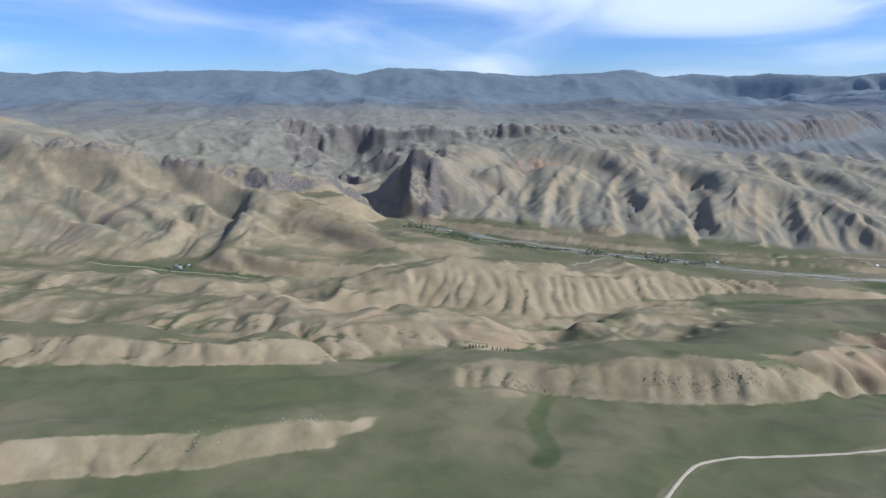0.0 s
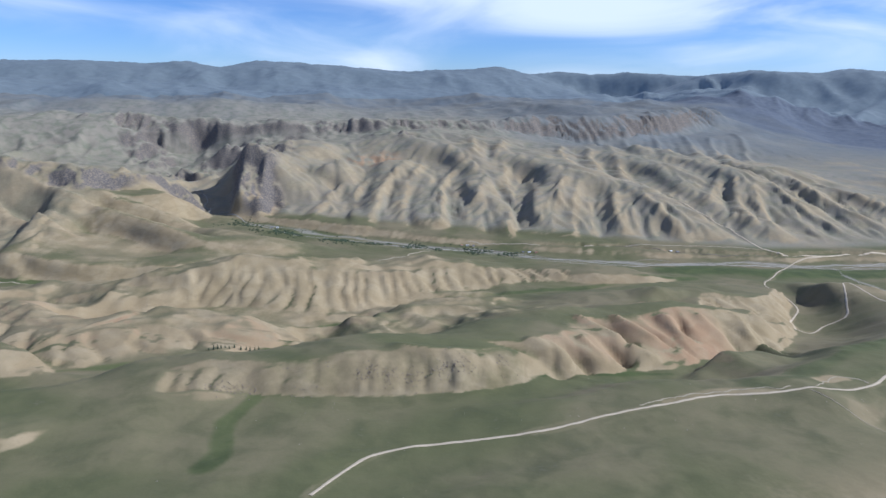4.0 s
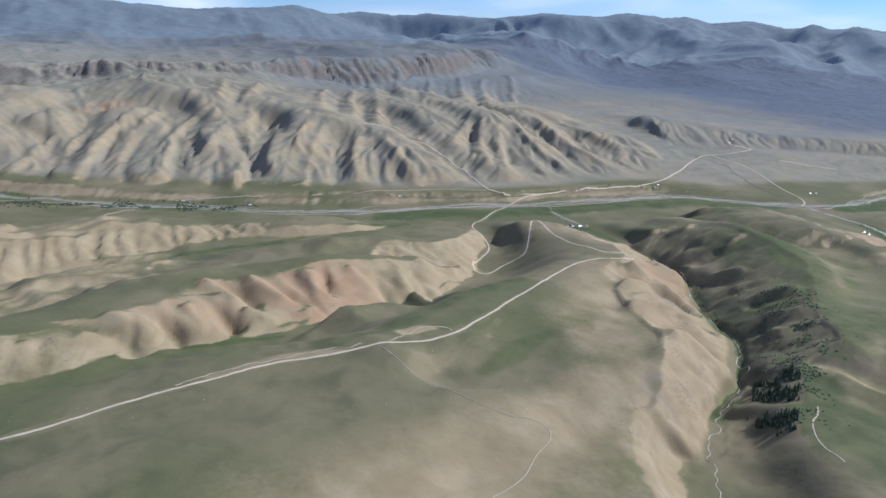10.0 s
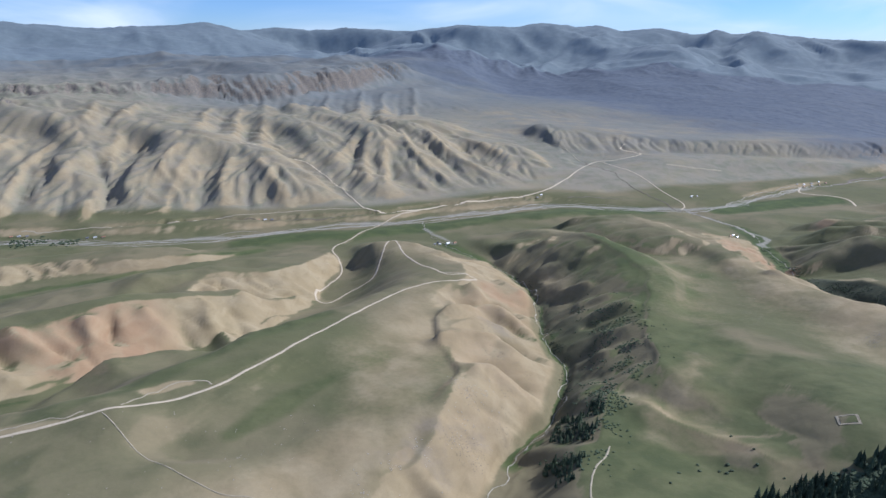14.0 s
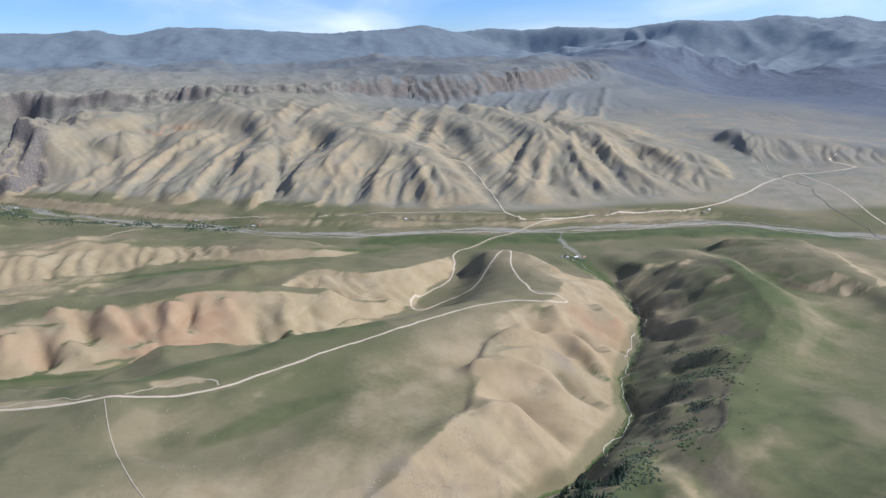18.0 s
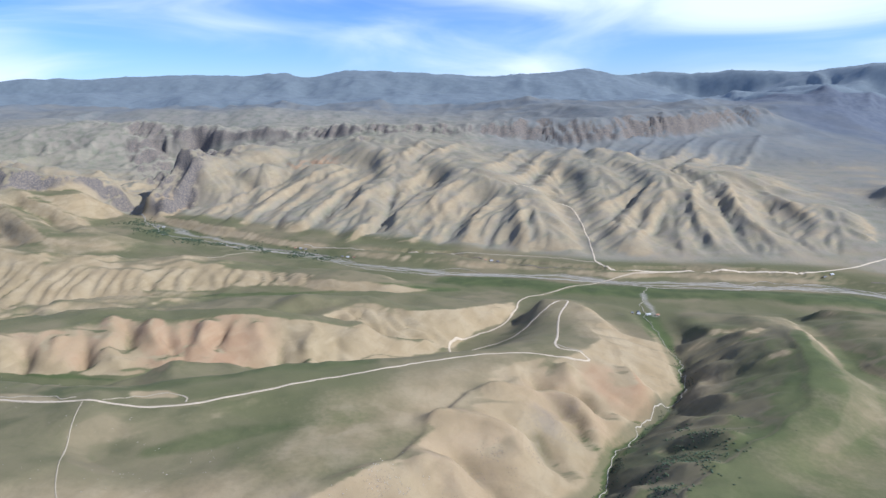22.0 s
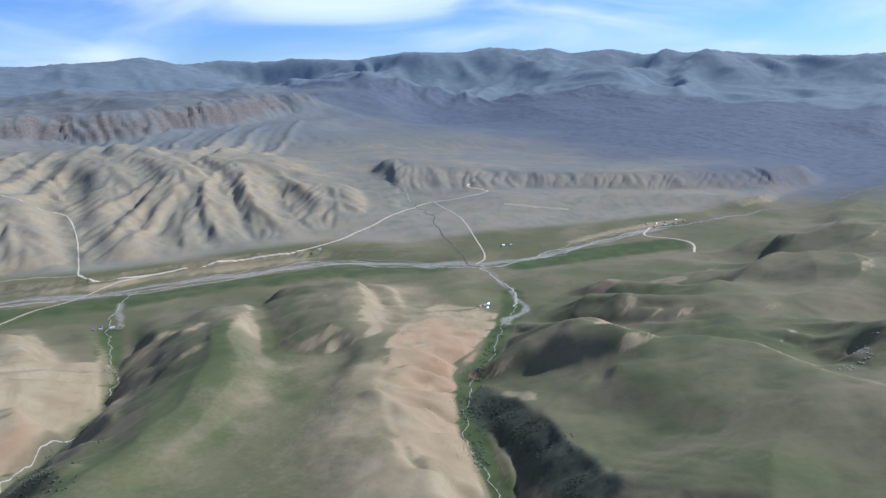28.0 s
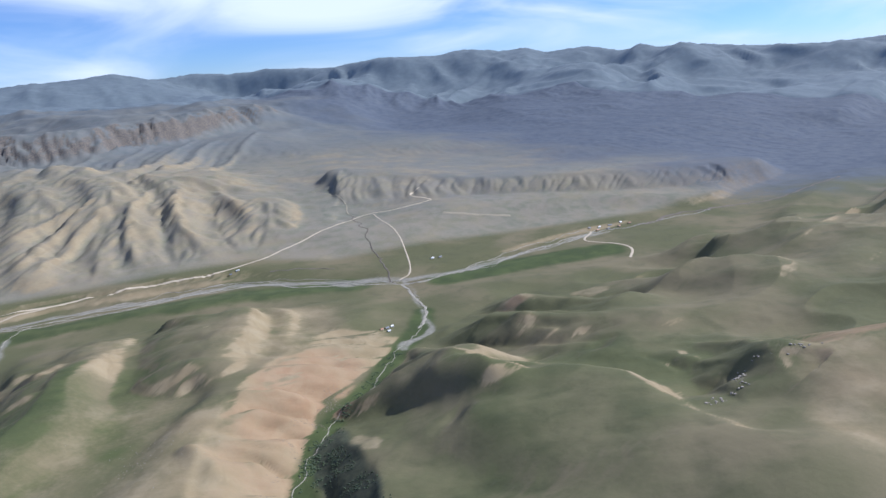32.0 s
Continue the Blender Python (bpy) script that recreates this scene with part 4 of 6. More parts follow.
def height(x, y, rough=None):
    """Height of the land; rough: the lines' surface, where it is known already."""
    x, y = np.asarray(x, float), np.asarray(y, float)
    wx, wy = x + 4.5 * vnoise(x / 55, y / 55, 21) + 2.0 * vnoise(x / 17, y / 17, 22), y + 4.5 * vnoise(x / 55, y / 55, 23) + 2.0 * vnoise(x / 17, y / 17, 24)
    h = base_height(wx, wy) if rough is None else rough.copy()
    h, on = shape_faces(wx, wy, h)
    h, cut, top = carve(wx, wy, h)
    MASKS[:] = [cut, top]
    fm = front_mask(x, y)
    # rounded spurs with sharp gullies, running down towards the river
    lm = 0.9 * smooth(-150, -260, x) * smooth(790, 860, y) * (1 - smooth(1300, 1600, y))
    east_front = smooth(1040, 1180, x) * smooth(760, 900, y) * (1 - smooth(1500, 1900, y)) * 0.3
    steep = flow(x, y)[2]
    run = np.maximum(np.maximum(fm, east_front), lm)
    deep = np.maximum(run * smooth(0.0, 0.10, steep), 0.22 * smooth(0.12, 0.32, steep) * (1 - on) * (1 - 0.7 * smooth(880, 960, x) * (1 - smooth(430, 520, y))))
    c0 = combed(x, y, 92, 210, 500, lm)
    c1, c2, c3 = combed(x, y, 46, 150, 501, deep), combed(x, y, 20, 70, 502, np.maximum(np.maximum(deep, on), hummock(x, y))), combed(x, y, 9, 30, 503, np.maximum(deep, on))
    h = h + lm * smooth(0.0, 0.10, steep) * 8 * (np.minimum(np.abs(c0), 1.2) ** 0.8 - 0.5)
    deep = deep * np.where(lm > fm, 0.4, 0.84)
    h = h + deep * (4.0 * (np.minimum(np.abs(c1), 1.2) ** 0.75 - 0.5) + 5.0 * (np.minimum(np.abs(c2), 1.2) ** 0.75 - 0.5) + 3.6 * (np.abs(c3) - 0.4))
    h = h + on * (2.4 * (np.abs(c2) ** 0.8 - 0.45) + 1.0 * (np.abs(c3) - 0.4))
    cm = crag_mask(x, y)
    h = h + cm * (1 - 0.4 * on) * (13 * (ridged(x / 42, y / 110, 5, 60) - 0.15))
    r = np.hypot(x - 400, y)
    far = smooth(1780, 2450, r) * (1 - 0.92 * smooth(3700, 4150, r))
    h = h + far * (9 * (ridged(x / 110, y / 150, 5, 75) - 0.2) + 36 * (ridged(x / 480 + 0.4 * vnoise(x / 700, y / 700, 72), y / 600, 5, 70) - 0.2)) * np.clip(h / 200, 0.3, 1.2)
    turn_ = np.arctan2(x - 400, y)
    flank = smooth(2700, 3300, r) * (1 - smooth(3950, 4240, r)) * (0.35 + 0.65 * smooth(0.2, 0.4, turn_))
    h = h + flank * 62 * (ridged(turn_ * 9 + 0.35 * vnoise(x / 300, y / 300, 78), r / 1100, 4, 79) - 0.25)
    h = h + smooth(3900, 4200, r) * 13 * (ridged(x / 120, y / 120, 4, 77) - 0.25)
    flat = 1 - smooth(4, 16, h)
    h = h + (1 - flat * 0.8) * (1 - fm * 0.5) * (1.2 * fbm(x / 46, y / 46, 4, 80) + 0.30 * fbm(x / 8, y / 8, 3, 90))
    east = smooth(1080, 1250, x) * (1 - smooth(500, 620, y)) * smooth(2, 12, h)
    h = h + east * 10 * (ridged((x + 0.5 * y) / 150, (y - 0.2 * x) / 80, 2, 100) - 0.2)
    rugged = smooth(1220, 1330, y) * (1 - smooth(1640, 1760, y)) * smooth(140, -20, x)
    h = h + rugged * 26 * (ridged(x / 130 + 0.4 * vnoise(x / 90, y / 90, 161), y / 190, 5, 160) - 0.3)
    # hummocks of the dry side valley
    hum = hummock(x, y) * (1 - on) * smooth(9, 20, h)
    h = h + hum * (7.0 * (ridged(x / 75 + 0.3 * vnoise(x / 60, y / 60, 151), y / 55, 3, 150) - 0.35) + 2.0 * (np.abs(c2) - 0.4))
    return h, on


# ---- the ground: one sheet, finer where the flight passes near ----
ROWS_Y, COLS_X = 880, 1080
gy = np.concatenate([np.linspace(-900, 20, 24, endpoint=False), np.linspace(20, 110, 30, endpoint=False), 110 * (4560 / 110) ** np.linspace(0, 1, ROWS_Y - 54)])
gx_l = np.minimum(-160 - 0.72 * np.abs(gy), 500 - 1.32 * np.abs(gy))
gx_r = 1080 + 2.15 * np.abs(gy)
gu = np.linspace(0, 1, COLS_X)
GX = gx_l[:, None] + (gx_r - gx_l)[:, None] * gu[None, :]
GY = np.repeat(gy[:, None], COLS_X, 1)
# the lines' surface on every second row and column, filled in between
ri, ci = np.unique(np.r_[np.arange(0, len(gy), 2), len(gy) - 1]), np.unique(np.r_[np.arange(0, COLS_X, 2), COLS_X - 1])
half = base_height(GX[np.ix_(ri, ci)] + 4.5 * vnoise(GX[np.ix_(ri, ci)] / 55, GY[np.ix_(ri, ci)] / 55, 21), GY[np.ix_(ri, ci)] + 4.5 * vnoise(GX[np.ix_(ri, ci)] / 55, GY[np.ix_(ri, ci)] / 55, 23))
step = np.stack([np.interp(np.arange(COLS_X), ci, row) for row in half])
k = np.clip(np.searchsorted(ri, np.arange(len(gy)), "right") - 1, 0, len(ri) - 2)
f = ((np.arange(len(gy)) - ri[k]) / (ri[k + 1] - ri[k]))[:, None]
GZ, ON = height(GX, GY, step[k] * (1 - f) + step[k + 1] * f)
CUT, TOP = MASKS
FAR_R = 2950.0
GR = np.hypot(GX - 400, GY)


def seam(x, y):
    """Where the ground gives way to the distant ranges: an uneven line."""
    b = np.arctan2(x - 400, y)
    return FAR_R + 190 * fbm(b * 9, b * 0, 4, 410)


GZ = GZ - 60 * smooth(40, 260, GR - seam(GX, GY))


def ground_at(x, y):
    """Height of the ground sheet itself."""
    x, y = np.asarray(x, float), np.asarray(y, float)
    r = np.clip(np.interp(y, gy, np.arange(len(gy))), 0, len(gy) - 1.001)
    j = r.astype(int)
    f = r - j
    u = np.clip((x - np.interp(y, gy, gx_l)) / (np.interp(y, gy, gx_r) - np.interp(y, gy, gx_l)), 0, 0.9999) * (COLS_X - 1)
    i = u.astype(int)
    g = u - i
    return (GZ[j, i] * (1 - g) + GZ[j, i + 1] * g) * (1 - f) + (GZ[j + 1, i] * (1 - g) + GZ[j + 1, i + 1] * g) * f


def sheet(name, r0, r1, covers, material):
    """Rows r0 to r1 of the grid as a mesh, with its covers stored on it."""
    nr, nc = r1 - r0, COLS_X
    v = np.stack([GX[r0:r1], GY[r0:r1], GZ[r0:r1]], -1).reshape(-1, 3)
    a = (np.arange(nr - 1)[:, None] * nc + np.arange(nc - 1)[None, :]).ravel()
    f = np.stack([a, a + 1, a + nc + 1, a + nc], 1).astype(np.int32)
    me = bpy.data.meshes.new(name)
    me.vertices.add(len(v))
    me.vertices.foreach_set("co", v.astype(np.float32).ravel())
    me.loops.add(f.size)
    me.loops.foreach_set("vertex_index", f.ravel())
    me.polygons.add(len(f))
    me.polygons.foreach_set("loop_start", np.arange(0, f.size, 4, dtype=np.int32))
    me.polygons.foreach_set("use_smooth", np.ones(len(f), bool))
    me.update(calc_edges=True)
    for key, val in covers.items():
        at = me.attributes.new(key, "FLOAT", "POINT")
        at.data.foreach_set("value", val[r0:r1].astype(np.float32).ravel())
    me.materials.append(material)
    return new(name, me)


# ---- lines of the roads and streams in plan ----
MAIN_ROAD = ((90, 234), (107, 257), (120, 267), (139, 271), (171, 270), (202, 272), (233, 280), (272, 288), (302, 293), (331, 290), (370, 291), (398, 297), (418, 308), (443, 323), (500, 363), (552, 400), (579, 411), (605, 411), (621, 415),
             (625, 421), (619, 426), (607, 427), (604, 440), (608, 464), (616, 530), (626, 566), (629, 580), (622, 580), (594, 540), (577, 519), (555, 517), (536, 507), (525, 507), (528, 530), (566, 570), (583, 621), (592, 661), (631, 698), (686, 748), (722, 768), (758, 775))
EAST_ROAD = ((692, 806), (700, 787), (724, 777), (794, 776), (856, 776), (931, 766), (989, 787), (1070, 829), (1170, 894), (1219, 886), (1280, 893), (1293, 903), (1274, 932), (1300, 950))
NORTH_ROAD = ((700, 786), (691, 806), (692, 845), (694, 948), (686, 1033), (655, 1062), (600, 1108))
FOOT_ROAD = ((290, 905), (380, 872), (461, 856), (542, 845), (624, 830), (690, 806))
HILL_TRACK = ((352, 288), (354, 282), (361, 262), (374, 234), (386, 215), (396, 208), (399, 200), (395, 193), (385, 187), (372, 176), (355, 168))
FAN_TRACK = ((1188, 890), (1180, 850), (1165, 758), (1121, 645), (1095, 622))
VILLAGE_ROAD = ((1392, 640), (1358, 612), (1371, 552), (1338, 516))
FARM_TRACK = ((-450, 806), (-330, 785), (-208, 752), (-90, 728), (40, 765), (130, 800), (230, 868))
COPSE_TRACK = ((548, 184), (540, 178), (527, 171), (511, 155), (505, 140))
RIVER = ((-150, 1350), (-113, 1180), (-30, 1075), (29, 1000), (77, 960), (150, 940), (196, 905), (299, 866), (390, 815), (485, 785), (600, 775), (702, 750), (823, 738), (950, 722), (1034, 660), (1095, 615), (1180, 607), (1300, 625), (1412, 632), (1600, 612))
WEST_CREEK = ((440, 125), (470, 175), (520, 215), (563, 241), (612, 292), (630, 335), (665, 390), (700, 442), (706, 530), (710, 617), (722, 690), (740, 735))
EAST_CREEK = ((838, 190), (855, 235), (866, 270), (884, 300), (898, 320), (930, 350), (992, 419), (1035, 460), (1062, 505), (1080, 560), (1090, 605))

# ---- covers ----
dzx = np.gradient(GZ, axis=1) / np.gradient(GX, axis=1)
dzy = (np.gradient(GZ, axis=0) - dzx * np.gradient(GX, axis=0)) / np.gradient(GY, axis=0)
slope = np.hypot(dzx, dzy)
sunny = (-dzx * 0.55 + dzy * 0.83) / np.maximum(slope, 1e-3)
n_big, n_mid = fbm(GX / 130, GY / 130, 4, 200), fbm(GX / 35, GY / 35, 4, 210)
fm, cm = front_mask(GX, GY), crag_mask(GX, GY)
cov = {}


def zone(pts, inner, outer, wob=0.0):
    d, _, _ = near(GX, GY, np.array([(a, b, 0) for a, b in pts], float))
    return 1 - smooth(inner, outer, d + wob * n_mid)


bare = smooth(0.17, 0.44, slope * (0.62 + 0.50 * sunny) + 0.06 * n_big + 0.05 * n_mid)
bare = np.maximum(bare, ON * smooth(-0.35, 0.30, sunny))
bare = bare * (1 - 0.8 * smooth(0.15, -0.35, sunny) * smooth(0.12, 0.25, slope))
left = smooth(-180, -300, GX) * smooth(800, 900, GY)
bare = bare * (1 - 0.6 * left)
bare = np.maximum(bare, hummock(GX, GY) * smooth(8, 16, GZ) * np.clip(0.42 + 0.55 * n_mid + 0.4 * sunny * np.minimum(slope * 2, 1), 0, 0.85))
bare = np.maximum(bare, left * np.clip(0.30 + 0.5 * n_mid + 0.4 * sunny * np.minimum(slope * 2, 1), 0, 0.7))
dry = smooth(150, 60, GX) * smooth(745, 790, GY) * (1 - smooth(1000, 1060, GY)) * smooth(9, 15, GZ)
bare = np.maximum(bare, dry * np.clip(0.40 + 0.5 * n_mid + 0.4 * sunny * np.minimum(slope * 2, 1), 0, 0.85))
rugged = smooth(1220, 1330, GY) * smooth(140, -20, GX)
bare = np.maximum(bare, rugged * np.clip(0.30 + 0.6 * n_mid + 0.6 * sunny * np.minimum(slope, 0.6), 0, 0.7))
bare = np.maximum(bare, 0.9 * zone(((-60, 1140), (-44, 1130), (-10, 1122)), 10, 30, 8))
bare = bare * (1 - 0.6 * smooth(1040, 1200, GX) * smooth(680, 760, GY))
bare = np.maximum(bare * (1 - 0.5 * fm), fm * np.clip(0.32 + 0.25 * n_mid + 0.55 * sunny * np.minimum(slope, 0.6), 0, 0.7))
north = smooth(0, 40, GY - np.interp(GX, [-60, 150, 400, 700, 980, 1060, 1200, 1350, 1500, 1700], [1120, 1015, 905, 790, 770, 715, 700, 670, 640, 640]))
bare = np.maximum(bare, np.clip(north * (0.28 + 0.3 * n_mid + 0.2 * n_big), 0, 0.5))
bare = bare * (1 - 0.6 * zone(((330, 240), (420, 290), (490, 345)), 22, 60, 14)) * (1 - 0.4 * zone(((5, 348), (100, 348), (190, 352)), 18, 34, 6))
bare = bare * (1 - 0.7 * zone(((700, 280), (719, 301), (745, 334), (773, 380), (785, 430)), 14, 34, 10)) * (1 - 0.85 * zone(((366, 534), (394, 533), (414, 540)), 12, 28, 5))
bare = bare * (1 - 0.85 * zone(((520, 172), (545, 195), (590, 228), (640, 270), (690, 325), (730, 380)), 12, 30, 4))
for pts, a, b, amt in (
    (((650, 545), (660, 480), (690, 430)), 22, 48, 0.8),
    (((425, 180), (447, 215), (499, 232), (540, 300), (585, 350), (605, 400)), 6, 30, 0.8),
    (((395, 160), (420, 200), (470, 255), (520, 310), (560, 370)), 8, 40, 0.64),
    (((480, 262), (505, 300), (548, 352), (590, 380)), 12, 50, 0.8),
    (((560, 395), (600, 410), (640, 430)), 6, 26, 0.7),
    (((806, 384), (778, 345), (742, 312), (706, 275)), 14, 44, 0.55),
    (((1095, 148), (1079, 129), (1042, 106)), 12, 34, 0.9),
    (((806, 270), (795, 215), (760, 178)), 22, 52, 0.8),
    (((838, 335), (826, 285), (814, 238), (800, 200)), 12, 36, 1.0),
    (((591, 210), (587, 185), (591, 156), (596, 124)), 3, 14, 0.75),
    (((800, 482), (812, 514), (803, 560)), 7, 18, 0.8),
    (((905, 480), (960, 560), (900, 420)), 22, 50, 0.75),
    (((430, 200), (470, 220)), 24, 60, 0.5),
    (((640, 215), (600, 190)), 6, 22, 0.7),
    (((270, 160), (340, 180), (385, 196), (440, 215)), 16, 52, 0.9),
    (((1108, 430), (1116, 420)), 5, 13, 0.95),
    (((1188, 430), (1196, 420)), 4, 11, 0.9),
    (((986, 316), (976, 312)), 3, 9, 0.35),
    (((893, 232), (904, 250), (904, 270), (903, 285)), 1.5, 4.5, 0.8),
):
    bare = np.maximum(bare, amt * zone(pts, a * 0.6, b * 1.25, 26) * (0.75 + 0.5 * n_mid))
for pts, a, b, amt in ((MAIN_ROAD[:19], 1.5, 4, 0.3), (MAIN_ROAD[18:], 2.0, 4, 0.4), (((372, 304), (385, 307), (390, 306)), 1.5, 5, 1.0), (((270, 290), (302, 296), (335, 291)), 2, 6, 0.6)):
    bare = np.maximum(bare, amt * zone(pts, a, b, 5))
bare = bare * (1 - 0.85 * zone(WEST_CREEK[1:-1], 4, 10, 3)) * (1 - 0.85 * zone(EAST_CREEK, 3, 8, 3))
bare = bare * (1 - 0.55 * zone(((375, 877), (500, 852), (595, 814), (692, 790), (783, 784), (873, 770), (958, 756)), 8, 20))
bare = bare * (1 - zone(((-420, 178), (-200, 224), (-60, 282)), 12, 30) * (0.25 - 0.5 * n_mid))
bare = bare * (1 - 0.5 * smooth(0.35, 0.9, CUT)) + 0.22 * smooth(0.3, 0.8, TOP) * smooth(0.15, 0.35, slope)
cov["bare"] = bare * (1 - smooth(1380, 1700, GY))
# grows with distance, so its grey also paints in haze
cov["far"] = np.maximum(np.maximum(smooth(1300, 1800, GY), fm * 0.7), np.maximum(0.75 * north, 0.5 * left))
cov["rock"] = np.maximum(cm * smooth(0.3, 0.8, slope + 0.25 * n_mid), 0.35 * zone(((455, 200), (490, 225), (520, 250), (560, 300), (600, 350)), 8, 30, 10) * smooth(-0.15, 0.35, n_mid))
cov["red"] = np.zeros(GX.shape)
for rx, ry, rr, amt in ((350, 430, 75, 0.75), (270, 415, 60, 0.55), (900, 365, 50, 0.8), (640, 400, 30, 0.7), (-70, 480, 60, 0.6), (190, 1350, 70, 0.8), (30, 470, 45, 0.5), (1130, 150, 60, 0.6), (1112, 426, 14, 0.6), (930, 400, 45, 0.7), (872, 330, 42, 0.65), (850, 285, 36, 0.5), (480, 225, 55, 0.3), (545, 290, 50, 0.35), (600, 360, 45, 0.4), (840, 250, 40, 0.35), (-150, 540, 50, 0.4), (-10, 1150, 40, 0.5)):
    cov["red"] = np.maximum(cov["red"], amt * (1 - smooth(0.4, 1.1, np.hypot(GX - rx, GY - ry) / rr + 0.3 * n_mid)) * smooth(0.15, 0.35, slope))
cov["scrub"] = np.maximum(zone(((868, 172), (872, 205), (882, 230), (886, 258), (886, 282), (896, 308)), 7, 17, 4), 0.5 * zone(((520, 185), (562, 222), (604, 262), (632, 300), (654, 345), (676, 400)), 5, 13, 8)) * smooth(0.12, 0.3, slope)
# no plant cover: the cloud-shaded east, darkened by colour
cov["cloud_shade"] = smooth(1380, 2050, GX + 0.1 * (GY - 900) + 160 * n_big) * smooth(430, 640, GY + 60 * n_big)
# haze painted on by distance, plus bluish shade on the fan and upper front
cov["haze_tint"] = np.maximum(smooth(1950, 2900, np.hypot(GX - 400, GY) + 0.6 * np.clip(GX - 600, 0, 1200) + 120 * n_big), np.maximum(0.6 * smooth(950, 1450, GX + 80 * n_big) * smooth(760, 960, GY), 0.8 * smooth(420, 700, GX + 100 * n_big) * smooth(1280, 1640, GY + 60 * n_big)))
lush_shade = np.zeros(GX.shape)
for pts, wide, amt in (
    (((520, 215), (563, 241), (612, 292), (630, 335), (665, 390), (700, 442), (706, 530), (710, 617)), 8, 0.95),
    (((838, 190), (855, 235), (866, 270), (884, 300), (898, 320), (930, 350), (992, 419), (1035, 460), (1062, 505)), 8, 0.95),
    (((45, 262), (50, 275), (48, 305), (60, 341), (165, 336)), 4, 0.72),
    (((-200, 395), (-73, 408), (28, 425), (80, 480)), 4, 0.7),
    (((-450, 815), (-207, 758), (-90, 735), (60, 780)), 10, 0.62),
    (((80, 545), (210, 618), (380, 650), (520, 690)), 4, 0.7),
    (((165, 336), (256, 366), (318, 369)), 3, 0.8),
    (((330, 300), (420, 345), (480, 372)), 9, 0.55),
    (((400, 262), (440, 282), (486, 300)), 7, 0.6),
):
    lush_shade = np.maximum(lush_shade, amt * zone(pts, wide * 0.35, wide * 2.2, 6))
# slope by the wood: green turf, also darkened to stand for cloud shade
lush_shade = np.maximum(lush_shade, 0.62 * zone(((545, 135), (600, 130), (660, 160)), 30, 80, 25))
lush_shade = np.maximum(lush_shade, 0.6 * zone(((545, 195), (600, 240), (650, 290), (700, 350), (735, 420), (748, 480)), 10, 28, 8))
lush_shade = np.maximum(lush_shade, 0.66 * zone(((560, 180), (640, 230), (700, 290), (760, 360), (800, 440)), 26, 60, 22))
lush_shade = np.maximum(lush_shade, 0.45 * zone(((860, 130), (960, 200), (1000, 260), (1080, 200)), 40, 110, 30))
lush_shade = np.maximum(lush_shade, 0.5 * zone(((838, 410), (816, 450), (830, 520)), 14, 34, 10))
lush_shade = np.maximum(lush_shade, 0.42 * zone(((-60, 1080), (150, 925), (450, 800)), 24, 60, 22))
lush_shade = np.maximum(lush_shade, 0.75 * zone(((520, 745), (700, 705), (900, 682), (1030, 640)), 18, 42, 14))
lush_shade = np.maximum(lush_shade, 0.36 * (1 - smooth(350, 620, GX + 60 * n_big)) * (1 - smooth(370, 430, GY)))
lush_shade = np.maximum(lush_shade, 0.7 * zone(((1140, 1010), (1105, 965), (1135, 925)), 16, 45, 16))
lush_shade = np.maximum(lush_shade, 0.9 * zone(((1135, 588), (1240, 582), (1340, 562)), 17, 36, 6))
cov["lush_shade"] = lush_shade * (1 - smooth(0.3, 0.5, slope))
wx_, wy_ = GX + 9 * vnoise(GX / 45, GY / 45, 300), GY + 9 * vnoise(GX / 45, GY / 45, 301)
gravel = np.zeros(GX.shape)
for pts, wide in (
    (((-30, 1075), (150, 950), (290, 880), (390, 815), (485, 785), (600, 775), (702, 750), (823, 738), (950, 722), (1034, 660), (1095, 615), (1180, 607), (1300, 625), (1412, 632)), 5.5),
    (((1000, 425), (1035, 460), (1062, 505), (1080, 560), (1090, 610)), 3.5),
    (((712, 617), (722, 690)), 4),
):
    d, _, _ = near(wx_, wy_, np.array([(a, b, 0) for a, b in pts], float))
    gravel = np.maximum(gravel, 1 - smooth(wide * 0.4, wide * 1.4, d + 5 * n_mid))
cov["gravel"] = gravel * 0.6
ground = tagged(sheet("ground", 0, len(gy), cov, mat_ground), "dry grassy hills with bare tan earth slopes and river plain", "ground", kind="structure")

# ---- distant ranges, far behind the valley ----
pb, pr = np.radians(np.linspace(-66, 96, 620)), np.linspace(FAR_R - 330, 4575, 110)
PX, PY = 400 + pr[:, None] * np.sin(pb)[None, :], pr[:, None] * np.cos(pb)[None, :]
PZ, _ = height(PX, PY)
PZ = PZ - 30 * (1 - smooth(0, 110, np.hypot(PX - 400, PY) - seam(PX, PY)))
GX_, GY_, GZ_, COLS_ = GX, GY, GZ, COLS_X
GX, GY, GZ, COLS_X = PX, PY, PZ, len(pb)
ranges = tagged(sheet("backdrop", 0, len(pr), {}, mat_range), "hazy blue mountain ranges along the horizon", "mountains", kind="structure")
GX, GY, GZ, COLS_X = GX_, GY_, GZ_, COLS_

# ---- small kit ----
mat_road = plain("gravel_road", (0.46, 0.385, 0.285), 0.95, 0, 0.22, 0.6, 0.3)
mat_track = plain("worn_track", (0.285, 0.245, 0.175), 0.95, 0, 0.25, 0.6, 0.3)
mat_shingle = plain("river_shingle", (0.295, 0.268, 0.218), 0.9, 0, 0.25, 0.5, 0.4)
mat_water = plain("shallow_water", (0.235, 0.222, 0.192), 0.75, 0, 0.2, 0.4, 0.15)
# dark earth of the gullies, also laid as painted shade along river banks
mat_dark_strip = plain("dark_gully_and_bank_shade", (0.115, 0.095, 0.075), 0.95, 0, 0.3, 0.6, 0.4)
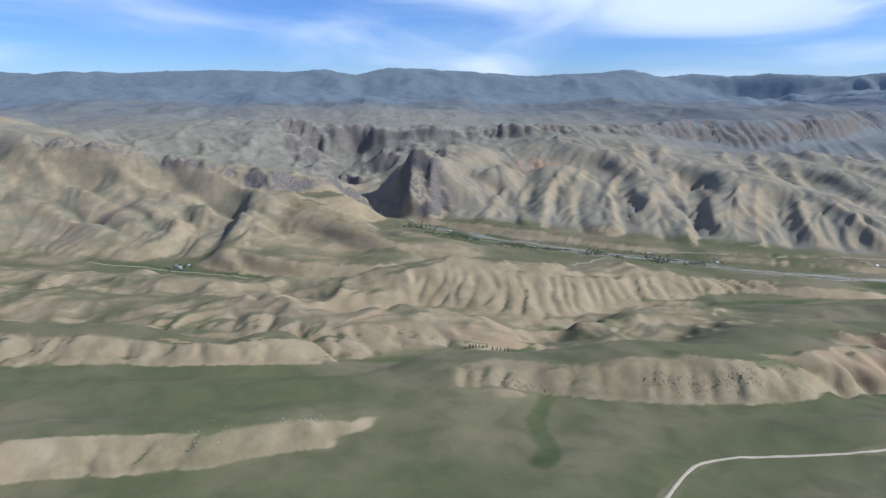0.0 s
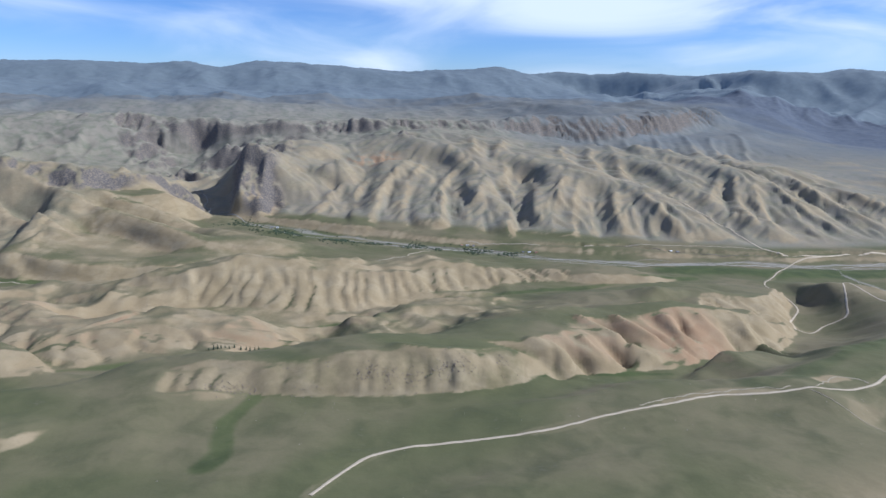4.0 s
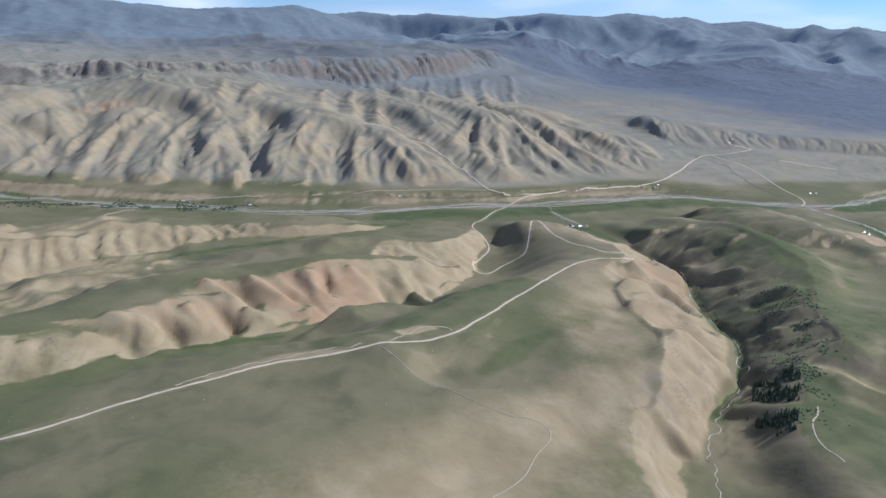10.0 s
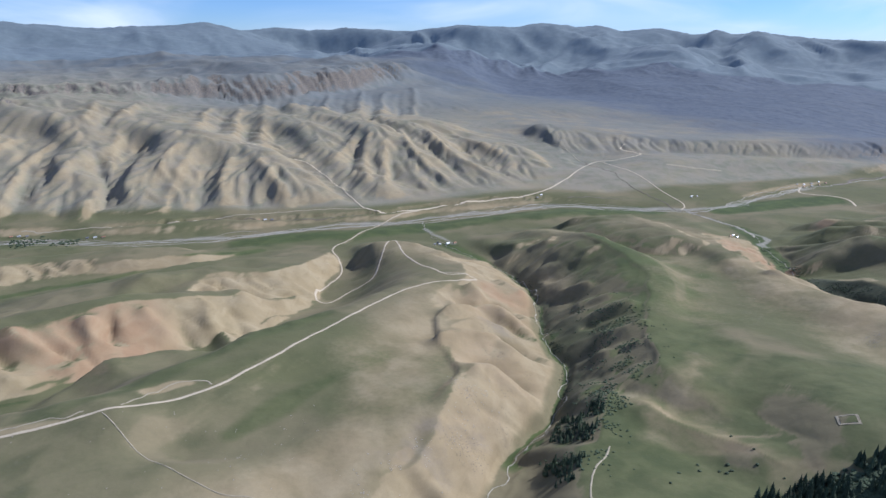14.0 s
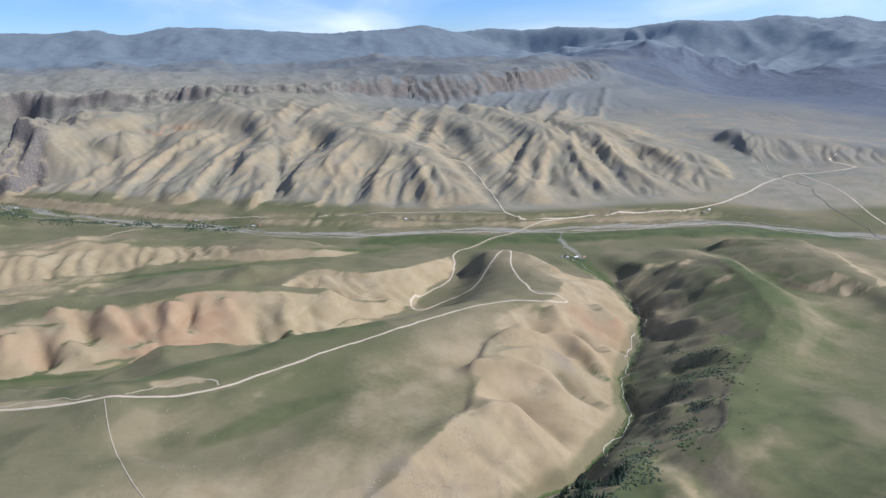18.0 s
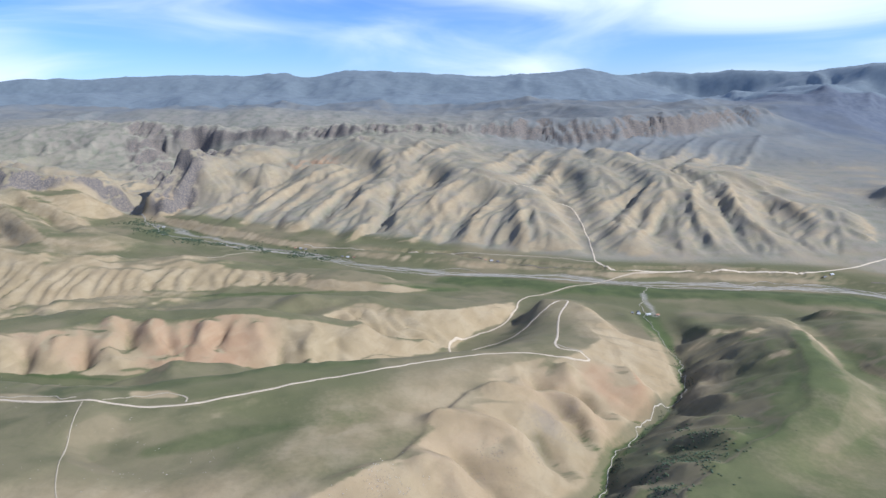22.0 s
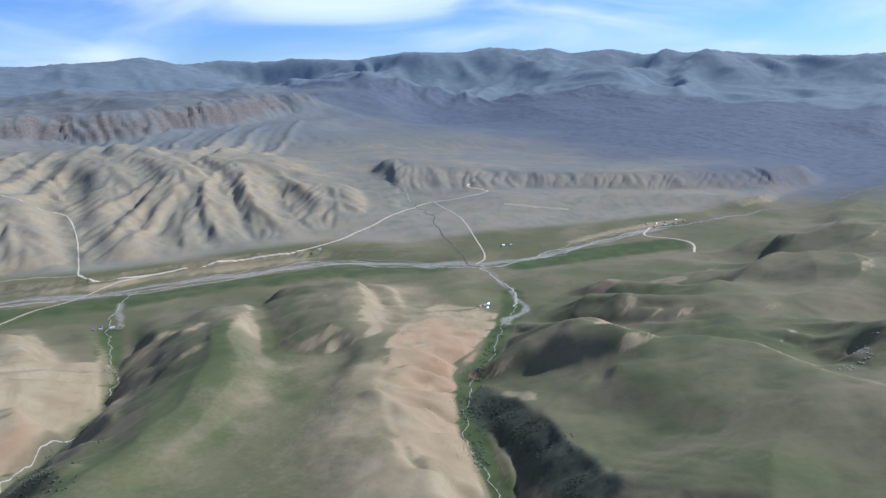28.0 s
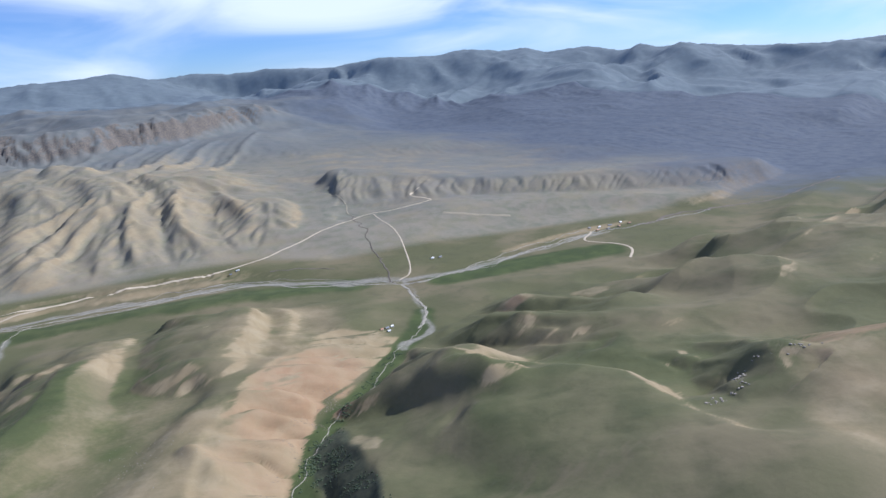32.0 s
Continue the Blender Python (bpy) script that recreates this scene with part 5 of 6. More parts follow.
mat_white = plain("whitewash", (0.62, 0.61, 0.58), 0.85, 0, 0.12, 1.0, 0.15)
mat_clay = plain("clay_plaster", (0.40, 0.33, 0.25), 0.9, 0, 0.2, 1.0, 0.2)
mat_tin = plain("pale_sheet_roof", (0.46, 0.47, 0.48), 0.45, 0.3, 0.12, 1.0, 0.1)
mat_slate = plain("dark_sheet_roof", (0.13, 0.14, 0.16), 0.55, 0.1, 0.25, 1.0, 0.1)
mat_rust = plain("rusty_roof", (0.30, 0.16, 0.10), 0.7, 0.1, 0.3, 1.0, 0.2)
mat_wood = plain("weathered_wood", (0.17, 0.13, 0.09), 0.85, 0, 0.3, 2.0, 0.2)
mat_pane = plain("window_pane", (0.05, 0.06, 0.075), 0.1, 0, 0.1, 1.0, 0.0)
mat_bark = plain("fir_bark", (0.10, 0.075, 0.055), 0.9, 0, 0.3, 4.0, 0.3)
mat_fir = plain("fir_needles", (0.030, 0.050, 0.026), 0.9, 0, 0.45, 1.2, 0.4)
mat_shrub = plain("shrub_leaves", (0.042, 0.062, 0.030), 0.9, 0, 0.45, 1.0, 0.4)
mat_stone = plain("pale_stone", (0.27, 0.24, 0.20), 0.9, 0, 0.35, 2.0, 0.3)
rng = random.Random(7)


def part(name, bm, material, parent=None, label=""):
    """One mesh object, under a thing where one is given."""
    me = bpy.data.meshes.new(name)
    bm.to_mesh(me)
    bm.free()
    me.materials.append(material)
    ob = new(name, me)
    ob.parent = parent
    return tagged(ob, label)


def curve_through(pts, step):
    """Points every step metres along a smooth line through pts."""
    p = np.array(pts, float)
    p = np.vstack([2 * p[0] - p[1], p, 2 * p[-1] - p[-2]])
    out = []
    for i in range(1, len(p) - 2):
        n = max(1, int(np.hypot(*(p[i + 1] - p[i])) / step))
        for t in np.arange(n) / n:
            out.append(0.5 * (2 * p[i] + (p[i + 1] - p[i - 1]) * t + (2 * p[i - 1] - 5 * p[i] + 4 * p[i + 1] - p[i + 2]) * t * t + (3 * p[i] - p[i - 1] - 3 * p[i + 1] + p[i + 2]) * t ** 3))
    out.append(p[-2])
    return np.array(out)


def ribbon(name, pts, width, material, label, category, lift=0.12, step=1.6, wander=0.0, vary=0.2, seed=0):
    """A strip that lies on the ground along a line, with uneven edges and a slight crown."""
    c = curve_through(pts, step)
    s = np.r_[0, np.cumsum(np.hypot(*np.diff(c, axis=0).T))]
    d = np.gradient(c, axis=0)
    d /= np.maximum(np.hypot(d[:, 0], d[:, 1]), 1e-6)[:, None]
    nrm = np.stack([-d[:, 1], d[:, 0]], 1)
    if wander:
        c = c + nrm * (wander * (vnoise(s / (wander * 5), s * 0 + seed, 400) + 0.4 * vnoise(s / (wander * 1.7), s * 0 + seed, 401)))[:, None]
    rows, across = [], (-1.0, -0.55, 0.0, 0.55, 1.0)
    for k, a in enumerate(across):
        w = 0.5 * width * a * (1 + vary * vnoise(s / (width * 2.5), s * 0 + 3.1 * k + seed, 402))
        q = c + nrm * w[:, None]
        z = ground_at(q[:, 0], q[:, 1]) + (lift + np.abs(q[:, 1]) / 4000) * (1.0 if abs(a) < 0.9 else 0.25)
        rows.append(np.column_stack([q, z]))
    v = np.stack(rows, 1).reshape(-1, 3)
    n, w = len(c), len(across)
    f = [(i * w + j, i * w + j + 1, (i + 1) * w + j + 1, (i + 1) * w + j) for i in range(n - 1) for j in range(w - 1)]
    me = bpy.data.meshes.new(name)
    me.from_pydata(v.tolist(), [], f)
    me.flip_normals()
    me.polygons.foreach_set("use_smooth", np.ones(len(me.polygons), bool))
    me.materials.append(material)
    return tagged(new(name, me), label, category, kind="structure")


# ---- roads, tracks and streams ----
ribbon("road", MAIN_ROAD, 1.7, mat_road, "pale gravel road winding over the pasture and down switchbacks", "road")
ribbon("road", EAST_ROAD, 2.4, mat_road, "pale gravel road along the foot of the mountains", "road", seed=2)
ribbon("road", NORTH_ROAD, 2.0, mat_road, "gravel track climbing a side valley", "road", seed=3)
ribbon("track", FOOT_ROAD, 2.2, mat_track, "faint earth track along the river plain", "track", seed=4, wander=2)
ribbon("track", HILL_TRACK, 0.55, mat_track, "narrow worn track across the grass", "track", seed=5, vary=0.4)
ribbon("track", FAN_TRACK, 2.0, mat_road, "pale track over the gravel fan", "track", seed=6)
ribbon("track", ((1160, 1075), (1174, 1017), (1173, 960), (1161, 925), (1164, 893)), 1.6, mat_track, "pale track climbing beside a green hollow", "track", seed=15)
ribbon("track", VILLAGE_ROAD, 2.8, mat_road, "pale road at the edge of the village", "track", seed=7)
ribbon("track", FARM_TRACK, 2.2, mat_track, "earth track through the farm valley", "track", seed=8, wander=3)
ribbon("track", COPSE_TRACK, 0.8, mat_track, "short worn track beside the trees", "track", seed=9, vary=0.4)
ribbon("track", ((255, 288), (285, 295), (315, 297), (345, 293)), 0.9, mat_track, "braided ruts in pale earth beside the road", "track", seed=11, wander=1.2, vary=0.5)
ribbon("track", ((360, 292), (372, 301), (384, 308), (396, 306), (400, 300)), 0.9, mat_track, "earth ramp round a borrow pit", "track", seed=12, wander=1.0, vary=0.5)
ribbon("track", ((604, 440), (611, 431), (622, 427)), 2.0, mat_track, "short cut between two bends of the road", "track", seed=13)
ribbon("track", ((1262, 808), (1300, 783), (1345, 757)), 6.0, mat_track, "bare pale strip on the terrace", "track", seed=14, vary=0.5)
ribbon("water", RIVER, 1.7, mat_water, "grey shallow river winding over gravel", "river", wander=6, step=2.2, vary=0.4, seed=20)
for k, (dx, dy, wide) in enumerate(((0, 3, 1.5), (3, -5, 1.2), (-2, 7, 0.9))):
    ribbon("river_bar", [(x + dx, y + dy) for x, y in RIVER[5:-1]], wide, mat_shingle, "thin pale gravel strand of a braided river", "river bar", lift=0.1, wander=9, step=2.2, vary=0.7, seed=60 + k)
ribbon("ditch", ((1159, 902), (1150, 850), (1135, 800), (1118, 735), (1100, 670), (1084, 612)), 1.8, mat_dark_strip, "dark gully cut into the gravel fan", "ditch", wander=5, step=2.0, vary=0.7, seed=64)
# three flat dark strips that stand for the shade of the river banks
ribbon("ditch", ((240, 905), (285, 879), (310, 872), (335, 860)), 2.2, mat_dark_strip, "dark strip painted as shade of a river bank", "ditch", wander=3, step=2.0, vary=0.7, seed=65)
ribbon("ditch", ((470, 850), (540, 828), (610, 800), (680, 784)), 1.3, mat_dark_strip, "dark strip painted as shade along the river terrace", "ditch", wander=3, step=2.0, vary=0.8, seed=66)
ribbon("ditch", ((985, 738), (1020, 722), (1050, 700)), 2.4, mat_dark_strip, "dark strip painted as shade at a river bend", "ditch", wander=2, step=2.0, vary=0.7, seed=67)
ribbon("ditch", ((1467, 625), (1556, 629), (1640, 610), (1760, 590), (1900, 600)), 5.0, mat_dark_strip, "dark incised stream beyond the village", "ditch", wander=6, step=3.0, vary=0.6, seed=68)
ribbon("river_bar", [(x + 4, y - 14) for x, y in RIVER[8:17]], 2.6, mat_shingle, "thin pale side channel in the meadow", "river bar", lift=0.1, wander=9, step=2.2, vary=0.6, seed=22)
ribbon("water", WEST_CREEK, 0.5, mat_shingle, "narrow pale stony creek", "creek", wander=3.0, step=1.0, vary=0.5, seed=23)
ribbon("water", EAST_CREEK, 0.5, mat_shingle, "narrow pale stony creek under a red slope", "creek", wander=2.8, step=1.0, vary=0.6, seed=24)
ribbon("river_bar", EAST_CREEK[7:], 2.4, mat_shingle, "dry gravel bed where the creek reaches the plain", "river bar", lift=0.1, wander=3, step=1.5, vary=0.5, seed=25)


# ---- farmsteads ----
def box(bm, x0, y0, z0, x1, y1, z1):
    v = [bm.verts.new(p) for p in ((x0, y0, z0), (x1, y0, z0), (x1, y1, z0), (x0, y1, z0), (x0, y0, z1), (x1, y0, z1), (x1, y1, z1), (x0, y1, z1))]
    for f in ((3, 2, 1, 0), (4, 5, 6, 7), (0, 1, 5, 4), (1, 2, 6, 5), (2, 3, 7, 6), (3, 0, 4, 7)):
        bm.faces.new([v[i] for i in f])


def house(x, y, turn, lx, ly, wall, roof_mat, label, category="house", group="", chimney=True):
    """A small gabled house with walls, two roof slopes, a door, windows and a chimney."""
    base = new(category.replace(" ", "_"))
    z = float(min(ground_at(x + a, y + b) for a in (-lx / 2, lx / 2) for b in (-ly / 2, ly / 2)))
    base.matrix_world = pose(x, y, z - 0.05, 0, 0, turn)
    hw, hr = 2.0, 1.15
    bm = bmesh.new()
    a, b = lx / 2, ly / 2
    v = [bm.verts.new(p) for p in ((-a, -b, -0.6), (a, -b, -0.6), (a, b, -0.6), (-a, b, -0.6), (-a, -b, hw), (a, -b, hw), (a, b, hw), (-a, b, hw), (-a, 0, hw + hr), (a, 0, hw + hr))]
    for f in ((0, 1, 5, 4), (2, 3, 7, 6), (1, 2, 6, 9, 5), (3, 0, 4, 8, 7), (3, 2, 1, 0)):
        bm.faces.new([v[i] for i in f])
    part("wall", bm, wall, base)
    for sgn in (-1, 1):
        bm = bmesh.new()
        e, t = 0.3, 0.10
        y1, z1 = sgn * (b + e), hw - e * hr / b
        w = [bm.verts.new(p) for p in ((-a - e, 0, hw + hr), (a + e, 0, hw + hr), (a + e, y1, z1), (-a - e, y1, z1), (-a - e, 0, hw + hr + t), (a + e, 0, hw + hr + t), (a + e, y1, z1 + t), (-a - e, y1, z1 + t))]
        for f in ((0, 1, 2, 3), (7, 6, 5, 4), (0, 4, 5, 1), (1, 5, 6, 2), (2, 6, 7, 3), (3, 7, 4, 0)):
            bm.faces.new([w[i] for i in f])
        bmesh.ops.recalc_face_normals(bm, faces=bm.faces)
        part("roof", bm, roof_mat, base)
    bm = bmesh.new()
    box(bm, -0.45, -b - 0.05, 0, 0.45, -b + 0.02, 1.75)
    part("door", bm, mat_wood, base)
    for wx in (-lx * 0.3, lx * 0.3):
        bm = bmesh.new()
        box(bm, wx - 0.4, -b - 0.04, 0.8, wx + 0.4, -b + 0.02, 1.6)
        win = part("window", bm, mat_white, base)
        bm = bmesh.new()
        box(bm, wx - 0.32, -b - 0.05, 0.88, wx + 0.32, -b - 0.038, 1.52)
        part("pane", bm, mat_pane, win)
    if chimney:
        bm = bmesh.new()
        box(bm, lx * 0.2 - 0.2, 0.25, hw + 0.4, lx * 0.2 + 0.2, 0.65, hw + hr + 0.6)
        part("chimney", bm, mat_clay, base)
    return tagged(base, label, category, group)


W, C = mat_white, mat_clay
FARMS = (
    ("farmhouses in the side valley", ((-331, 802, 20, 6.0, 4.0, W, mat_tin), (-322, 808, 10, 5.0, 3.6, W, mat_tin), (-338, 806, 80, 7.0, 3.6, C, mat_slate), (-327, 795, 15, 3.6, 3.0, W, mat_tin), (-340, 797, 5, 5.5, 3.4, C, mat_slate))),
    ("farmhouses at the creek's mouth", ((703, 619, 0, 4.0, 3.4, W, mat_tin), (704, 625, 90, 4.5, 3.0, C, mat_slate), (712, 617, 10, 6.5, 3.0, W, mat_tin), (697, 620, 5, 3.4, 2.8, C, mat_slate), (720, 615, 15, 5.0, 2.8, C, mat_rust))),
    ("farmhouses below the red slope", ((1010, 474, 10, 5.0, 3.2, C, mat_slate), (1016, 477, 10, 4.0, 3.0, W, mat_tin), (1004, 472, 20, 4.6, 3.0, C, mat_rust), (1008, 466, 5, 3.6, 2.6, W, mat_tin))),
    ("houses at the gorge mouth", ((12, 1046, 15, 6.0, 4.0, W, mat_tin), (3, 1045, 15, 6.0, 3.4, C, mat_slate))),
    ("houses by the river track", ((288, 897, 0, 6.0, 3.6, W, mat_tin), (296, 894, 20, 5.0, 3.6, C, mat_slate), (280, 899, 10, 5.0, 3.4, C, mat_rust), (366, 851, 10, 6.0, 3.6, W, mat_tin), (375, 848, 5, 6.0, 3.4, C, mat_rust), (358, 854, 0, 4.5, 3.2, C, mat_slate))),
    ("houses under the spurs", ((560, 822, 10, 5.0, 3.4, W, mat_tin), (568, 819, 0, 5.0, 3.2, C, mat_slate), (552, 824, 5, 4.4, 3.0, C, mat_rust))),
    ("sheds beside the gravel road", ((953, 760, 10, 6.0, 3.6, W, mat_tin), (944, 757, 10, 5.0, 3.2, C, mat_slate), (1160, 662, 15, 6.0, 3.6, W, mat_tin), (1169, 659, 10, 6.0, 3.2, C, mat_slate))),
    ("village houses", ((1403, 640, 10, 6.5, 4.0, C, mat_rust), (1412, 646, 15, 6.0, 4.0, W, mat_tin), (1421, 638, 5, 8.0, 5.0, C, mat_slate), (1430, 645, 0, 9.0, 5.5, C, mat_slate), (1440, 637, 10, 6.0, 4.0, C, mat_rust), (1450, 645, 12, 6.0, 4.0, W, mat_tin), (1396, 648, 8, 6.0, 4.0, C, mat_slate), (1460, 638, 0, 6.0, 4.0, C, mat_rust))),
)
NAMES = {mat_tin.name: "pale sheet-metal roof", mat_slate.name: "dark sheet roof", mat_rust.name: "rust-brown roof"}
for group, rows in FARMS:
    for x, y, turn, lx, ly, wall, roof_mat in rows:
        home = house(x, y, turn, lx, ly, wall, roof_mat, ("whitewashed" if wall is W else "clay-plastered") + " low house with a " + NAMES[roof_mat.name], "house", group, chimney=wall is W)
        home.matrix_world = home.matrix_world @ Matrix.Scale(0.66, 4)


# ---- trees ----
def fir(height_m, seed):
    """A fir: a tapered trunk and uneven tiers of drooping boughs."""
    r = random.Random(seed)
    base = new("fir_tree")
    bm = bmesh.new()
    bmesh.ops.create_cone(bm, cap_ends=True, segments=6, radius1=0.05 * height_m, radius2=0.01 * height_m, depth=height_m * 0.95, matrix=Matrix.Translation((0, 0, height_m * 0.45)))
    part("trunk", bm, mat_bark, base)
    bm = bmesh.new()
    tiers = 7
    for k in range(tiers):
        f = k / (tiers - 1)
        z0 = height_m * (0.10 + 0.74 * f)
        rad = height_m * (0.24 * (1 - f) ** 0.9 + 0.035)
        top = bm.verts.new((0, 0, z0 + height_m * 0.20))
        n = 10
        ring = []
        for i in range(n):
            a = 2 * math.pi * (i + 0.3 * r.random()) / n + k
            q = rad * (0.65 + 0.6 * r.random()) * (1.0 if i % 2 else 0.62)
            ring.append(bm.verts.new((q * math.cos(a), q * math.sin(a), z0 - 0.05 * height_m * r.random() + (0.0 if i % 2 else 0.05 * height_m))))
        low = bm.verts.new((0, 0, z0 + height_m * 0.05))
        for i in range(n):
            bm.faces.new((top, ring[i], ring[(i + 1) % n]))
            bm.faces.new((low, ring[(i + 1) % n], ring[i]))
    part("crown", bm, mat_fir, base)
    return base


def plant_firs(places, label, group, lo, hi):
    kinds = [fir(1.0, 100 + i) for i in range(4)]
    for i, (x, y) in enumerate(places):
        src = kinds[i % 4]
        m = Matrix.Translation((x, y, float(ground_at(x, y)) - 0.1)) @ Euler((0, 0, rng.random() * 6.28)).to_matrix().to_4x4()
        ob = src if i < 4 else copy_thing(src, m)
        ob.matrix_world = m @ Matrix.Scale(lo + (hi - lo) * rng.random(), 4)
        tagged(ob, label, "tree", group)


row = [(16 + 2.6 * i + rng.uniform(-0.7, 0.7) + (2 if i > 6 else 0), 436 + 0.95 * i + rng.uniform(-1, 1)) for i in range(12)]
plant_firs(row, "dark narrow fir in a row below a cream slope", "row of firs", 2.4, 4.2)
wood = []
while len(wood) < 380:
    x, y = rng.uniform(556, 640), rng.uniform(66, 130)
    if 98 - 0.34 * (x - 575) < y < 123 - 0.34 * (x - 575) and vnoise(np.array(x / 14), np.array(y / 14), 500) > -0.6:
        wood.append((x, y))
wood.sort(key=lambda q: -q[1])
plant_firs(wood[:150], "dark fir in a dense wood on a grassy slope", "fir wood", 4.4, 7.2)
grove = []
while len(grove) < 240:
    s, d = rng.random(), rng.uniform(4, 26)
    x, y = 498 + 62 * s + d * 0.75, 188 + 48 * s - d * 0.66
    if vnoise(np.array(x / 9), np.array(y / 9), 510) > -0.15:
        grove.append((x, y))
plant_firs(grove[:130], "dark fir on the shaded bank of the creek", "creek-side firs", 2.6, 4.6)


def fir_mass(places, lo, hi, label):
    """More firs of the same kind, too many to tell apart, as one mesh."""
    src = fir(1.0, 108)
    crown = [c for c in src.children if c.name.startswith("crown")][0]
    me = crown.data
    co = np.empty(len(me.vertices) * 3)
    me.vertices.foreach_get("co", co)
    co = co.reshape(-1, 3)
    faces = [tuple(p.vertices) for p in me.polygons]
    vs, fs = [], []
    for x, y in places:
        a, s = rng.random() * 6.28, rng.uniform(lo, hi)
        q = co * s
        o = len(vs)
        vs += np.stack([x + q[:, 0] * math.cos(a) - q[:, 1] * math.sin(a), y + q[:, 0] * math.sin(a) + q[:, 1] * math.cos(a), float(ground_at(x, y)) - 0.1 + q[:, 2]], 1).tolist()
        fs += [tuple(i + o for i in f) for f in faces]
    mass = bpy.data.meshes.new("firs")
    mass.from_pydata(vs, [], fs)
    mass.materials.append(mat_fir)
    for c in list(src.children) + [src]:
        bpy.data.objects.remove(c)
    return tagged(new("firs", mass), label, "trees", kind="stuff")


fir_mass(wood[150:], 4.4, 7.2, "dense dark firs deep in the wood")
fir_mass(grove[130:], 2.4, 4.4, "small dark firs crowding the creek bank")


def clumps(name, places, lo, hi, material, label, category, seed, squash=0.7):
    """Many small ragged clumps on the ground, joined into one mesh."""
    r = np.random.RandomState(seed)
    ico = [(0, 0, 1), (0.894, 0, 0.447), (0.276, 0.851, 0.447), (-0.724, 0.526, 0.447), (-0.724, -0.526, 0.447), (0.276, -0.851, 0.447), (0.724, 0.526, -0.447), (-0.276, 0.851, -0.447), (-0.894, 0, -0.447), (-0.276, -0.851, -0.447), (0.724, -0.526, -0.447), (0, 0, -1)]
    tri = [(0, 1, 2), (0, 2, 3), (0, 3, 4), (0, 4, 5), (0, 5, 1), (1, 6, 2), (2, 7, 3), (3, 8, 4), (4, 9, 5), (5, 10, 1), (6, 7, 2), (7, 8, 3), (8, 9, 4), (9, 10, 5), (10, 6, 1)]
    vs, fs = [], []
    pz = ground_at(*np.array(places).T)
    for (x, y), z in zip(places, pz):
        for k in range(3 if squash > 0.6 else 1):
            s = r.uniform(lo, hi)
            ox, oy = r.uniform(-0.7, 0.7, 2) * s * (k > 0)
            o = len(vs)
            vs += [(x + ox + s * a * r.uniform(0.7, 1.25), y + oy + s * b * r.uniform(0.7, 1.25), z + s * 0.25 + s * squash * c * r.uniform(0.75, 1.2)) for a, b, c in ico]
            fs += [(a + o, b + o, c + o) for a, b, c in tri]
    me = bpy.data.meshes.new(name)
    me.from_pydata(vs, [], fs)
    me.materials.append(material)
    return tagged(new(name, me), label, category, kind="stuff")


def scatter(n, spread, seed, keep=lambda x, y: True):
    """n places near a line of (x, y, reach) points."""
    r = random.Random(seed)
    out = []
    while len(out) < n:
        i = r.randrange(len(spread) - 1)
        (x0, y0, w0), (x1, y1, w1) = spread[i], spread[i + 1]
        t = r.random()
        x, y = x0 + (x1 - x0) * t + r.gauss(0, 0.5) * w0, y0 + (y1 - y0) * t + r.gauss(0, 0.5) * w0
        if keep(x, y):
            out.append((x, y))
    return out


def tufted(scale, floor, seed):
    return lambda x, y: float(vnoise(np.array(x / scale), np.array(y / scale), seed)) > floor


bank = scatter(1100, ((532, 186, 16), (575, 216, 18), (615, 246, 20), (652, 288, 20), (680, 345, 12)), 31, tufted(8, 0.0, 520))
clumps("shrubs", bank, 0.22, 0.62, mat_shrub, "dark low shrubs on the shaded creek bank", "shrubs", 1)
clumps("shrubs", scatter(420, ((565, 239, 4), (614, 290, 4), (633, 334, 4), (667, 389, 4), (702, 442, 4), (707, 530, 4)), 32, tufted(6, 0.1, 521)), 0.18, 0.42, mat_shrub, "green willow scrub along the creek", "shrubs", 2)
clumps("shrubs", scatter(500, ((855, 235, 6), (884, 300, 6), (930, 350, 6), (992, 419, 6)), 33, tufted(6, 0.1, 522)), 0.25, 0.6, mat_shrub, "green scrub along the creek under the red slope", "shrubs", 3)
clumps("shrubs", scatter(420, ((892, 295, 6), (886, 262, 9), (884, 235, 9), (874, 200, 9), (864, 178, 8)), 34, tufted(7, 0.1, 523)), 0.18, 0.45, mat_shrub, "dark scrub on the shaded cliff", "shrubs", 4)
clumps("shrubs", scatter(900, ((-60, 1075, 26), (29, 1000, 22), (110, 945, 22), (230, 895, 20), (340, 845, 16)), 35, tufted(22, 0.1, 524)), 0.5, 1.4, mat_shrub, "green riverside thickets on the plain", "shrubs", 5)
clumps("shrubs", scatter(60, ((-338, 800, 14), (-325, 803, 12)), 36), 0.6, 1.3, mat_shrub, "bushes round the farmhouses", "shrubs", 6)
clumps("shrubs", scatter(12, ((545, 150, 22), (600, 142, 24)), 37), 0.3, 0.9, mat_shrub, "scattered bushes on the grassy slope", "shrubs", 7)
clumps("stones", scatter(110, ((380, 235, 30), (430, 250, 40), (300, 260, 50), (160, 300, 60), (40, 290, 50)), 38, tufted(18, 0.1, 525)), 0.1, 0.3, mat_stone, "pale scattered stones in the pasture", "stones", 8, 0.5)
clumps("stones", scatter(240, ((430, 190, 14), (462, 205, 12), (500, 232, 12), (525, 255, 12)), 39, tufted(9, 0.0, 526)), 0.12, 0.4, mat_stone, "broken rocks on the tan slope", "stones", 9, 0.5)
clumps("stones", scatter(45, ((-110, 250, 7), (-72, 281, 6), (-52, 288, 5)), 40), 0.2, 0.6, mat_stone, "broken rock along a low scarp", "stones", 10, 0.55)
